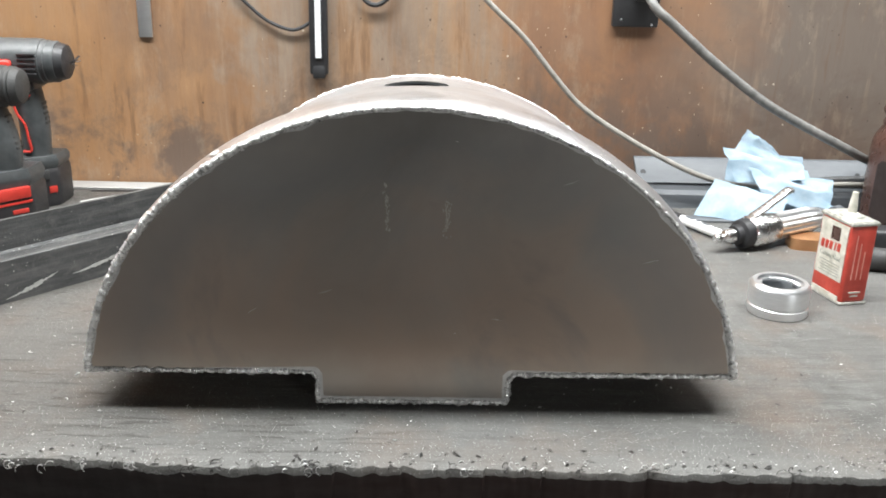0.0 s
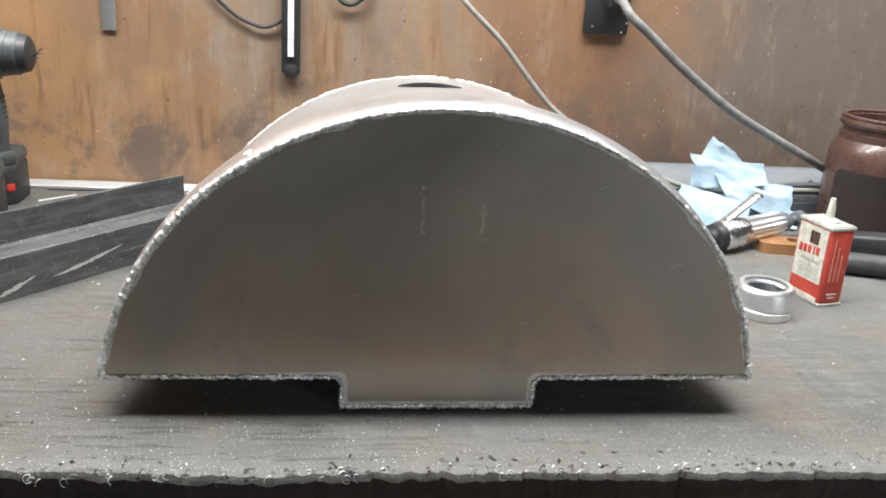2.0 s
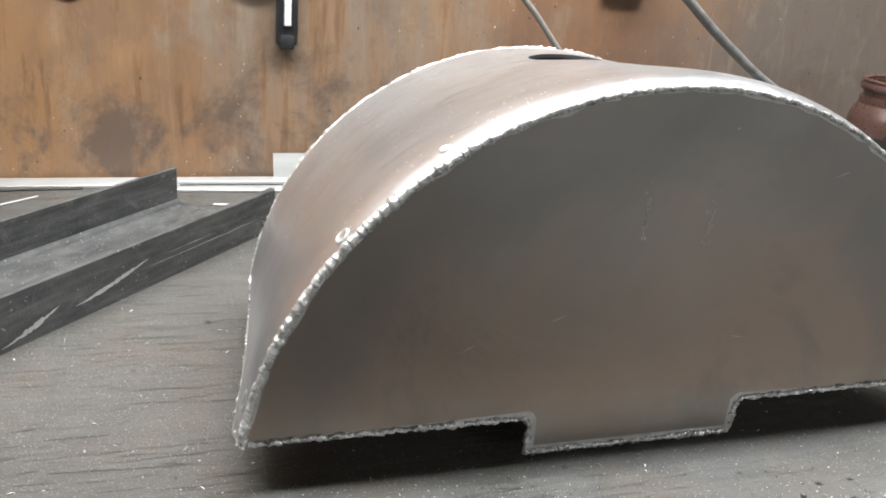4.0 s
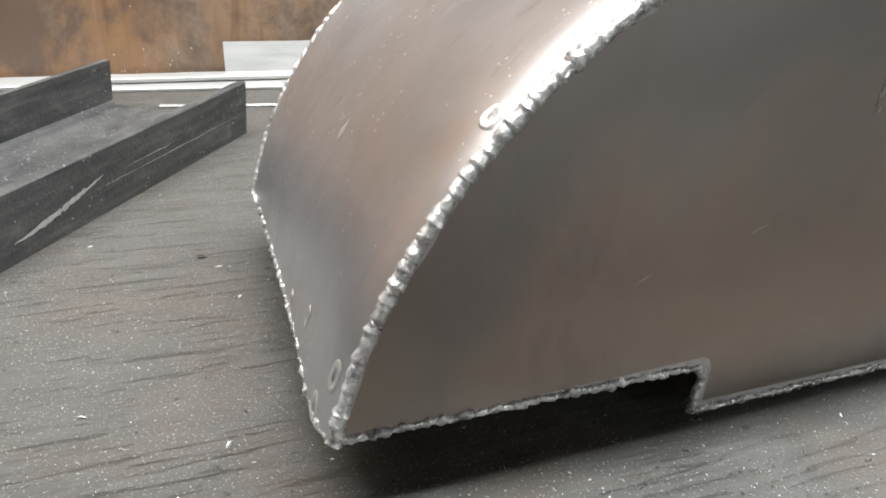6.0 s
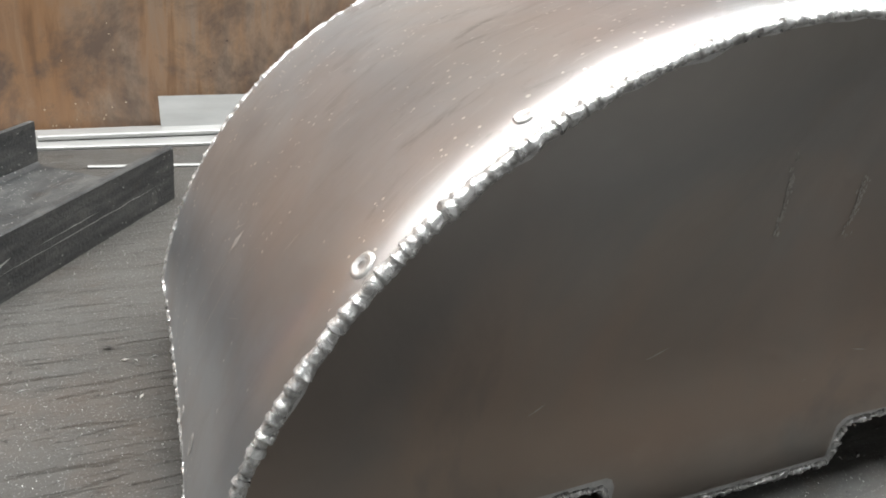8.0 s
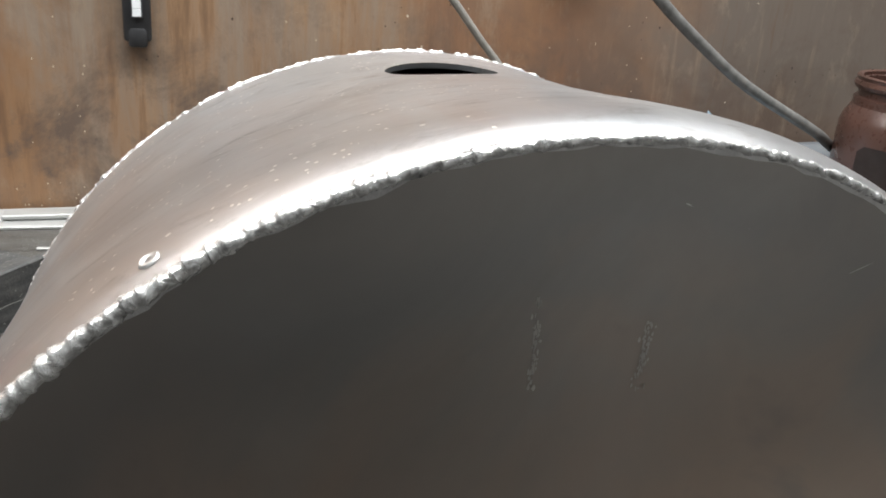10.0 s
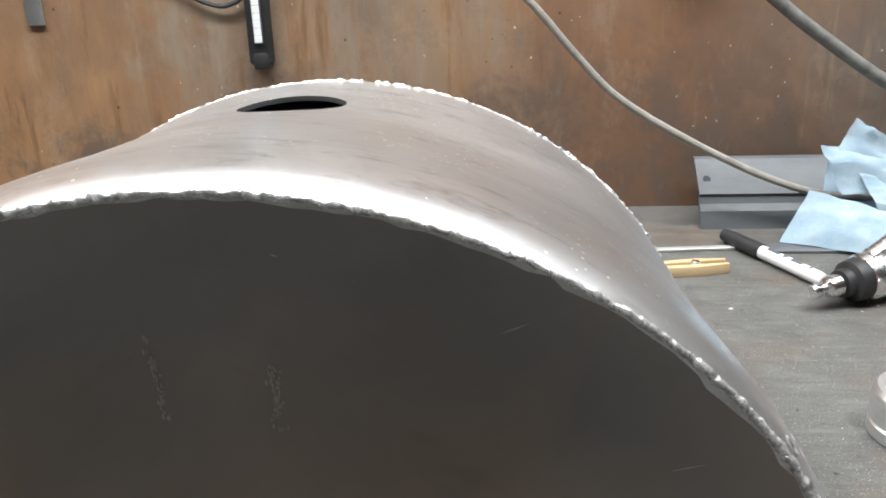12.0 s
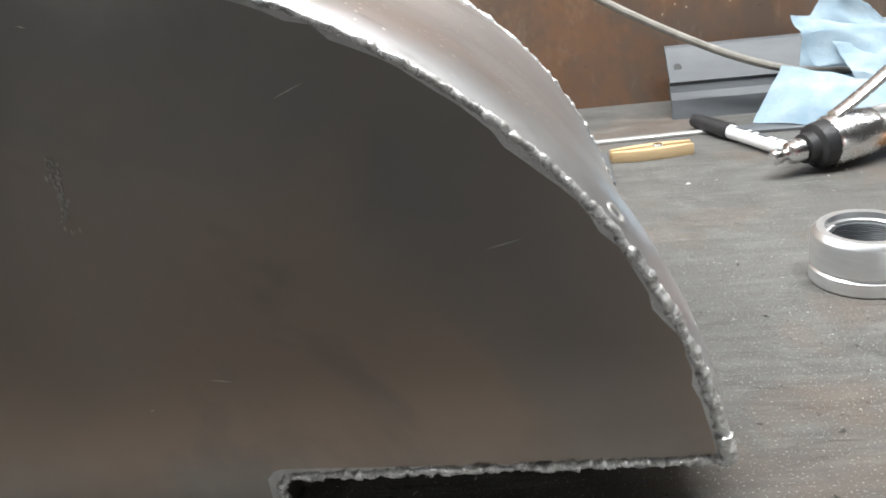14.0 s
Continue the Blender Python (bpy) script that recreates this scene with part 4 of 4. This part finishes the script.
solo("extension_cord", tube(smooth_path(c1, 8), 0.0034, 10), M_CABLE2, "grey extension cord hanging down the backboard", "cord")
c2 = [(0.497, 1.25, 0.262), (0.488, 1.2, 0.262), (0.493, 1.178, 0.248), (0.519, 1.175, 0.227), (0.556, 1.175, 0.197), (0.593, 1.175, 0.17), (0.63, 1.175, 0.145), (0.668, 1.175, 0.124), (0.743, 1.178, 0.088), (0.80, 1.21, 0.062), (0.87, 1.24, 0.035), (0.95, 1.25, 0.012)]
solo("power_cord", tube(smooth_path(c2, 8), 0.0055, 12), M_CABLE, "thick grey power cord running from the outlet", "cord")

# ---- grey steel section against the wall ----
section = thing("strut_section", pose(0.503, 0, 0), "grey painted steel section leaning along the wall", "steel section")
prof = [(1.209, 0.0), (1.214, 0.016), (1.221, 0.021), (1.224, 0.027), (1.2225, 0.030), (1.256, 0.054), (1.262, 0.055), (1.262, 0.052), (1.2275, 0.0285), (1.2285, 0.024), (1.2255, 0.018), (1.218, 0.014), (1.2135, 0.0)]
section_bm = prism(prof, (0, 0.62), "x")
part("profile", section_bm, M_GALV, section, smooth=20)
for hx in (0.0085, 0.289):
    part("hole", spin([(0, 0), (0.0036, 0), (0.0036, 0.0006), (0, 0.0006)], pose(hx, 1.2362, 0.0400, 54.5), 16), M_BLACK, section, "drilled hole")

# ---- small things to the side ----
ring = thing("weld_bung", pose(0.5555, 0.8745, 0), "turned aluminium filler ring standing on the bench", "ring")
part("ring", spin([(0.0203, 0.0295), (0.0243, 0.0295), (0.0266, 0.027), (0.0271, 0.0255), (0.0271, 0.011), (0.026, 0.010), (0.026, 0.009), (0.0271, 0.008), (0.0271, 0.001), (0.0262, 0), (0.0195, 0), (0.0195, 0.025), (0.0203, 0.026)], n=64, close=True), M_ALU, ring)
# grey liner and disc put the hollow's shade into the colour
part("thread", spin([(0.0193, 0.0015 + 0.0006 * k) if k % 2 else (0.0187, 0.0015 + 0.0006 * k) for k in range(38)], n=48), M_GALV, ring, "threaded bore, grey for the shade inside")
part("seat", spin([(0, 0.0008), (0.0187, 0.0008), (0.0187, 0.0018), (0, 0.0018)], n=32), M_GALV, ring, "grey disc added for the shade inside")
for a in (20, 140, 260):
    part("lug", box((0.0174, -0.005, 0.022), (0.0208, 0.005, 0.025), 0.001, m=pose(0, 0, 0, 0, 0, a)), M_ALU, ring)


def oil_can():
    ang = math.degrees(math.atan2(0.006, 0.0285))
    c = thing("cutting_fluid_can", pose(0.6205, 0.8895, 0, 0, 0, ang) @ Matrix.Diagonal((0.92, 0.92, 0.98, 1)), "scuffed red and cream cutting fluid can with spout", "can")
    W, D, H = 0.031, 0.050, 0.081
    body = part("body", box((0, 0, 0.002), (W, D, H), 0.004, 3), M_TINRED, c)
    part("rim", box((-0.0008, -0.0008, H - 0.002), (W + 0.0008, D + 0.0008, H + 0.0015), 0.0012), M_TIN, c, "worn tin seam")
    part("rim", box((-0.0008, -0.0008, 0.0), (W + 0.0008, D + 0.0008, 0.003), 0.0012), M_TIN, c, "worn tin seam")
    part("panel", box((-0.0006, 0.0035, 0.022), (0.001, D - 0.004, H - 0.003)), M_TINCREAM, c, "cream label panel")
    part("panel", box((-0.0006, 0.004, 0.003), (0.001, D - 0.004, 0.008)), M_TINCREAM, c, "cream label panel")
    part("emblem", box((-0.0012, 0.015, 0.0605), (0, 0.028, 0.0735)), M_BROWN, c, "dark brown square emblem")
    for k, (y, w) in enumerate(((0.040, 0.006), (0.0335, 0.0055), (0.027, 0.006), (0.020, 0.003), (0.0145, 0.006))):
        part("letter_bar", box((-0.0011, -w / 2, -0.0042), (0.0002, w / 2 - 0.0008, 0.0042), 0.0005, m=pose(0, y, 0.0525 + 0.0005 * k, 6)), M_TINRED, c, "red brand mark as plain bars")
    for k in range(5):
        part("text_bar", box((-0.0010, 0.008, 0.0255 + k * 0.0028), (0, 0.040 - 0.003 * (k % 2), 0.0261 + k * 0.0028)), M_PALEINK, c)
    for k in range(3):
        part("text_bar", box((0.008 + k * 0.0055, -0.0006, 0.026), (0.0090 + k * 0.0055, 0.001, 0.07 - 0.008 * k)), M_FADED, c)
    part("text_bar", box((0.009, -0.0006, 0.012), (0.022, 0.001, 0.0135)), M_TINCREAM, c)
    part("text_bar", box((0.011, -0.0006, 0.0085), (0.02, 0.001, 0.0098)), M_TINCREAM, c)
    part("top_plate", box((0.001, 0.001, H + 0.0005), (W - 0.001, D - 0.001, H + 0.0022)), M_TIN, c, "grimy tin top")
    part("spout", spin([(0.0085, H + 0.002), (0.008, H + 0.004), (0.0045, H + 0.006), (0.0042, H + 0.012), (0.0028, H + 0.0255), (0, H + 0.026)], Matrix.Translation((W / 2, 0.024, 0)), 20), M_TINCREAM, c, "cream plastic nozzle")
    part("cap_grime", spin([(0.0125, H + 0.0022), (0.0115, H + 0.0035), (0.008, H + 0.0042), (0, H + 0.0043)], Matrix.Translation((W / 2, 0.024, 0)), 14), M_TIN, c, "grimy seat of the nozzle")
    crust = bmesh.new()
    rnd = random.Random(15)
    for _ in range(26):
        q = bmesh.ops.create_icosphere(crust, subdivisions=1, radius=rnd.uniform(0.001, 0.0026), matrix=Matrix.Translation((rnd.uniform(0.003, W - 0.003), rnd.uniform(0.004, D - 0.006), H + 0.0018)))
        for vert in q["verts"]:
            vert.co.z = H + 0.0016 + (vert.co.z - H - 0.0016) * 0.45
    part("residue", crust, [M_TIN], c, "dried grimy residue on the top")
    font = bpy.data.curves.new("words", "FONT")
    font.body, font.size, font.extrude, font.align_x = "Cutting Fluid", 0.0064, 0.0001, "CENTER"
    font.materials.append(M_PALEINK)
    ob = new("words", font)
    ob.parent = c
    ob.matrix_basis = Matrix.Translation((-0.0009, 0.025, 0.0415)) @ Matrix(((0, 0, -1, 0), (-1, 0, 0, 0), (0, 1, 0, 0), (0, 0, 0, 1)))
    return c


oil_can()


def air_tool():
    p, q = Vector((0.546, 1.034, 0.0165)), Vector((0.668, 1.092, 0.0225))
    g = thing("air_grinder", axis_pose(p, q), "chrome pneumatic grinder with a lever lying on the bench", "air tool")
    part("air_fitting", spin([(0, 0), (0.004, 0), (0.0055, 0.002), (0.0055, 0.006), (0.0042, 0.008), (0.0042, 0.012), (0.0075, 0.014), (0.0085, 0.018), (0.0085, 0.024), (0.006, 0.026), (0.006, 0.032), (0, 0.032)], n=20), M_CHROME, g, "bright quick-connect nipple")
    part("collar", spin([(0, 0.026), (0.0105, 0.026), (0.011, 0.033), (0.0155, 0.035), (0.0165, 0.04), (0.0165, 0.046), (0, 0.046)], n=24), M_BLACK, g, "black collar")
    part("head", spin([(0, 0.045), (0.017, 0.045), (0.0185, 0.048), (0.0188, 0.07), (0.017, 0.083), (0, 0.084)], n=28), M_CHROME, g)
    part("button", spin([(0, 0), (0.008, 0), (0.008, 0.002), (0.006, 0.003), (0, 0.003)], Matrix.Translation((0, -0.0, 0.067)) @ axis_pose((0, 0, 0), (0.35, -0.9, 0)) @ Matrix.Translation((0, 0, 0.0175)), 20), M_BLACK, g)
    n = 36
    bm = bmesh.new()
    rows = []
    for z, r in ((0.082, 0.0165), (0.086, 0.0155), (0.135, 0.0148), (0.139, 0.0152), (0.142, 0.014), (0.150, 0.013)):
        rows.append([bm.verts.new((r * (1 - 0.11 * (k % 3 == 0)) * math.cos(2 * math.pi * k / n), r * (1 - 0.11 * (k % 3 == 0)) * math.sin(2 * math.pi * k / n), z)) for k in range(n)])
    for a, b in zip(rows, rows[1:]):
        for k in range(n):
            bm.faces.new((a[k], a[(k + 1) % n], b[(k + 1) % n], b[k]))
    bm.faces.new(rows[0])
    bm.faces.new(rows[-1])
    part("barrel", bm, M_ALU, g, "fluted silver barrel")
    up = g.matrix_world.to_3x3().inverted() @ Vector((0, 0, 1))
    side = up.cross(Vector((0, 0, 1))).normalized()
    lev = bmesh.new()
    path = [(0.05, 0.0195), (0.058, 0.0225), (0.072, 0.029), (0.086, 0.036), (0.096, 0.0415), (0.101, 0.0425), (0.104, 0.042)]
    ring_rows = []
    for z, h in path:
        w = 0.0052
        ring_rows.append([lev.verts.new(up * (h + dh) + side * dw + Vector((0, 0, z))) for dw, dh in ((-w, -0.004), (-w, 0), (-w * 0.5, 0.0016), (w * 0.5, 0.0016), (w, 0), (w, -0.004), (w - 0.0015, -0.004), (w - 0.0015, -0.001), (-w + 0.0015, -0.001), (-w + 0.0015, -0.004))])
    for a, b in zip(ring_rows, ring_rows[1:]):
        for k in range(10):
            lev.faces.new((a[k], a[(k + 1) % 10], b[(k + 1) % 10], b[k]))
    lev.faces.new(ring_rows[0])
    lev.faces.new(ring_rows[-1])
    part("lever", lev, M_CHROME, g, "bent chrome throttle lever")
    part("end_piece", spin([(0, 0.149), (0.012, 0.149), (0.0125, 0.155), (0.009, 0.165), (0.0045, 0.168), (0.0045, 0.178), (0.009, 0.18), (0.0095, 0.19), (0, 0.192)], n=20), M_GALV, g)
    return g


air_tool()

marker = thing("marker_pen", axis_pose((0.5165, 1.176, 0.0076), (0.571, 1.0745, 0.0066)), "white marker pen with a black cap", "marker")
part("cap", spin([(0, 0), (0.0055, 0), (0.0057, 0.002), (0.0064, 0.01), (0.0068, 0.046), (0, 0.046)], n=20), M_BLACK, marker)
part("barrel", spin([(0, 0.046), (0.0057, 0.046), (0.0057, 0.106), (0.005, 0.113), (0, 0.114)], n=20), M_WHITE, marker)
for lo, hi in ((0.053, 0.066), (0.07, 0.074), (0.079, 0.09), (0.098, 0.1)):
    part("print", box((-0.0022, 0.005, lo), (0.0012, 0.0059, hi)), M_GALV, marker, "small grey print")

peg = thing("clothes_peg", pose(0.441, 1.104, 0, 0, 0, 8), "wooden spring clothes peg lying on the bench", "clothes peg")
for side, tilt in ((-1, 2.5), (1, -2.5)):
    bm = prism([(0, side * 0.001), (0.064, side * 0.001), (0.064, side * 0.0035), (0.04, side * 0.0065), (0.018, side * 0.0065), (0, side * 0.003)], (0.0, 0.009), "z", 0.0005)
    bmesh.ops.transform(bm, matrix=pose(0, side * 0.0012, 0, 0, 0, -tilt * 0.4), verts=bm.verts)
    part("prong", bm, M_PIN, peg)
part("spring", spin([(0.0032, 0), (0.0042, 0.001), (0.0042, 0.009), (0.0032, 0.0105)], Matrix.Translation((0.037, 0, 0)), 14), M_ALU, peg)

strip_bar(0.40, 1.152, 0.545, 1.162, 0.006, 0.0, 0.003)
strip_bar(0.535, 1.158, 0.68, 1.155, 0.018, 0.0, 0.003, M_GALV)
solo("scrap_plate", box((0.41, 1.045, 0), (0.449, 1.115, 0.003), 0.0006), M_GALV, "small grey sheet-metal scrap on the bench", "scrap plate", pose(0, 0, 0, 0, 0, 0.5))

bronze = thing("bronze_block", pose(0.638, 1.068, 0, 0, 0, -9), "bronze-coloured flat block with a drilled hole", "metal block")
hole_block = bmesh.new()
nn = 32
o1, i1, o0, i0 = [], [], [], []
for k in range(nn):
    a = 2 * math.pi * k / nn
    sx, sy = math.copysign(abs(math.cos(a)) ** 0.35, math.cos(a)), math.copysign(abs(math.sin(a)) ** 0.35, math.sin(a))
    for lst, x, y, z in ((o1, sx * 0.042, sy * 0.017, 0.0125), (i1, math.cos(a) * 0.008, math.sin(a) * 0.008, 0.0135), (i0, math.cos(a) * 0.008, math.sin(a) * 0.008, 0), (o0, sx * 0.043, sy * 0.018, 0)):
        lst.append(hole_block.verts.new((x + 0.045, y + 0.0, z)))
for a, b in ((o1, i1), (i1, i0), (i0, o0), (o0, o1)):
    for k in range(nn):
        hole_block.faces.new((a[k], a[(k + 1) % nn], b[(k + 1) % nn], b[k]))
part("block", hole_block, M_COPPER, bronze)

# the brown jar
jar = thing("brown_jar", pose(0.830, 1.150, 0), "glossy dark brown wide-mouthed jar without a lid", "jar")
part("body", spin([(0, 0), (0.06, 0), (0.0635, 0.004), (0.0645, 0.03), (0.0645, 0.088), (0.064, 0.1), (0.0615, 0.109), (0.058, 0.115), (0.0555, 0.1185), (0.0555, 0.126), (0.0525, 0.1275), (0.0525, 0.134), (0.0565, 0.1355), (0.058, 0.139), (0.057, 0.1425), (0.053, 0.145), (0.0495, 0.143), (0.0485, 0.115), (0.059, 0.095), (0.059, 0.01), (0, 0.008)], n=56), M_BROWN, jar)
part("rim", spin([(0.0555, 0.1435), (0.0565, 0.147), (0.054, 0.1485), (0.0505, 0.147), (0.0505, 0.1435)], n=56), M_BROWN, jar)
label_bm = bmesh.new()
last = None
for k in range(19):
    a = radians(188 + 6 * k)
    inset = 0.006 * (1 if k in (0, 18) else 0)
    pair = (label_bm.verts.new((0.0653 * math.cos(a), 0.0653 * math.sin(a), 0.012 + inset)), label_bm.verts.new((0.0653 * math.cos(a), 0.0653 * math.sin(a), 0.084 - inset)))
    if last:
        label_bm.faces.new((last[0], pair[0], pair[1], last[1]))
    last = pair
part("label", label_bm, M_APRON, jar, "dark faded label")

# hoses at the far side
solo("rubber_hose", tube(smooth_path([(0.675, 0.998, 0.012), (0.708, 0.989, 0.012), (0.78, 0.965, 0.012), (0.86, 0.93, 0.012), (0.95, 0.87, 0.012)], 8), 0.0122, 14), M_RUBBER, "black rubber hose end lying on the bench", "hose")
solo("black_bar", box((0, 0, 0), (0.26, 0.03, 0.028), 0.005, 3), M_BLACK, "black plastic bar lying behind the can", "bar", pose(0.703, 1.04, 0, 0, 0, -8))
solo("black_cable", tube(smooth_path([(0.70, 1.235, 0.02), (0.74, 1.232, 0.032), (0.79, 1.23, 0.036), (0.86, 1.23, 0.036), (0.95, 1.225, 0.03), (1.05, 1.2, 0.01)], 8), 0.0055, 10), M_BLACK, "thick black cable along the wall", "cable")


# ---- paper towel ----
def towel():
    bm = bmesh.new()

    def sheet(c00, c10, c11, c01, n, amp, seed, bulge):
        g = []
        for i in range(n + 1):
            row = []
            for j in range(n + 1):
                u, v = i / n, j / n
                p = Vector(c00) * (1 - u) * (1 - v) + Vector(c10) * u * (1 - v) + Vector(c11) * u * v + Vector(c01) * (1 - u) * v
                q = Vector((u * 2.1 + seed, v * 2.1, seed * 0.7))
                ridge = 1 - 2.2 * abs(noise.noise(q * 0.7)) - 0.2 * abs(noise.noise(q * 2.0 + Vector((4, 1, 0))))
                p += Vector((0.25 * noise.noise(q * 2), -0.75, 0.55)) * (amp * 0.55 * ridge)
                p += Vector((0, -0.3, 1)) * bulge * math.sin(math.pi * u) * math.sin(math.pi * v)
                edge = 0.0014 * noise.noise(Vector((u * 6, v * 6, seed)))
                p += Vector((edge, 0, edge * 0.7))
                p.z = max(p.z, 0.0015)
                p.y = min(p.y, 1.268)
                row.append(bm.verts.new(p))
            g.append(row)
        for i in range(n):
            for j in range(n):
                bm.faces.new((g[i][j], g[i + 1][j], g[i + 1][j + 1], g[i][j + 1]))

    sheet((0.612, 1.172, 0.045), (0.69, 1.162, 0.052), (0.698, 1.196, 0.072), (0.595, 1.19, 0.084), 30, 0.007, 1.3, 0.006)
    sheet((0.602, 1.186, 0.068), (0.675, 1.18, 0.062), (0.664, 1.2, 0.08), (0.6265, 1.2, 0.106), 22, 0.006, 5.1, 0.003)
    sheet((0.64, 1.157, 0.032), (0.722, 1.146, 0.01), (0.732, 1.176, 0.048), (0.624, 1.176, 0.062), 30, 0.007, 3.7, 0.007)
    sheet((0.562, 1.168, 0.003), (0.652, 1.128, 0.003), (0.668, 1.148, 0.03), (0.588, 1.184, 0.045), 26, 0.005, 9.4, 0.005)
    sheet((0.66, 1.15, 0.003), (0.728, 1.14, 0.002), (0.735, 1.16, 0.02), (0.67, 1.165, 0.03), 16, 0.004, 2.2, 0.003)
    sheet((0.6, 1.188, 0.003), (0.73, 1.188, 0.003), (0.715, 1.215, 0.05), (0.612, 1.215, 0.062), 16, 0.004, 6.6, 0.0)
    return bm


solo("paper_towel", towel(), M_TOWEL, "crumpled pale blue shop paper towel", "paper towel", pose(0, 0, 0), smooth=25)


# ---- swarf and crumbs ----
def litter(seed, count, size, area, gap):
    rnd = random.Random(seed)
    verts, faces = [], []
    while len(faces) < count * 2:
        x, y = rnd.uniform(area[0], area[2]), rnd.uniform(area[1], area[3])
        if noise.noise((x * 7, y * 7, seed)) < gap:
            continue
        s = size * rnd.uniform(0.4, 1.0) * (1.8 if rnd.random() < 0.06 else 1)
        a, k = rnd.uniform(0, 6.28), rnd.uniform(0.1, 0.42)
        d, e = Vector((math.cos(a), math.sin(a), 0)), Vector((-math.sin(a), math.cos(a), 0))
        p = Vector((x, y, 0.0002))
        i = len(verts)
        lift = Vector((0, 0, s * rnd.uniform(0.1, 0.5)))
        verts += [p - d * s, p + e * s * k + lift, p + d * s * 0.9 + lift * 0.6, p - e * s * k + Vector((0, 0, 0.0002)), p + lift * 1.1]
        faces += [(i, i + 3, i + 4), (i, i + 4, i + 1), (i + 3, i + 2, i + 4), (i + 2, i + 1, i + 4)]
    me = bpy.data.meshes.new("litter")
    me.from_pydata([tuple(v) for v in verts], [], faces)
    return me


def scatter(name, seed, count, size, area, gap, material, label):
    me = litter(seed, count, size, area, gap)
    me.materials.append(material)
    return tagged(new(name, me), label, "swarf", "", "stuff")


def curls(seed, count):
    """Ragged curls and splinters hanging over the bench's front edge."""
    rnd = random.Random(seed)
    bm = bmesh.new()
    for _ in range(count):
        x = rnd.uniform(-0.08, 0.56)
        r, turns = rnd.uniform(0.0008, 0.0024), rnd.uniform(0.5, 1.6)
        tilt, drop = rnd.uniform(-0.9, 0.9), rnd.uniform(0.0, 0.004)
        base = Vector((x, EDGE_Y + 0.001 + rnd.uniform(-0.001, 0.006), rnd.uniform(-0.003, 0.0012)))
        path = []
        for k in range(12):
            a = 2 * math.pi * turns * k / 11 + rnd.uniform(-0.1, 0.1)
            path.append(base + Vector((r * math.cos(a) + tilt * 0.004 * k / 11, -0.002 * k / 11, r * math.sin(a) - drop * k / 11)))
        tube(path, rnd.uniform(0.0002, 0.0005), 5, bm, wobble=lambda i: 1 - 0.05 * i)
    return bm


scatter("metal_shavings", 5, 8500, 0.0006, (-0.2, 0.615, 0.75, 1.1), -0.1, M_CHIP, "tiny bright metal shavings strewn on the bench")
scatter("metal_shavings", 6, 2200, 0.0008, (-0.1, 0.612, 0.6, 0.685), -0.3, M_CHIP, "tiny bright metal shavings strewn on the bench")
scatter("metal_shavings", 9, 240, 0.0026, (-0.15, 0.612, 0.65, 1.05), -0.1, M_CHIP, "curled bright metal shavings strewn on the bench")
scatter("dark_crumbs", 7, 650, 0.002, (-0.2, 0.612, 0.75, 0.9), -0.1, M_CRUMB, "small dark crumbs and burnt flakes on the bench")
scatter("dark_crumbs", 12, 150, 0.0032, (-0.08, 0.609, 0.55, 0.632), -0.5, M_CRUMB, "burnt flakes along the bench's front edge")
scatter("metal_shavings", 13, 900, 0.0009, (-0.08, 0.609, 0.55, 0.635), -0.5, M_CHIP, "bright shavings caught along the bench's front edge")
on_web = scatter("metal_shavings", 17, 1500, 0.0007, (-0.4, 0.009, -0.004, 0.112), -0.2, M_CHIP, "fine bright grit lying in the steel channel")
on_web.matrix_world = pose(0.061, 1.0985, 0.0055, 0, 0, 49.2)
solo("swarf_curls", curls(31, 60), M_CHIP, "bright curled swarf caught on the bench's front edge", "swarf", kind="stuff")
solo("burnt_splinters", curls(32, 90), M_CRUMB, "dark burnt splinters on the bench's front edge", "splinters", kind="stuff")
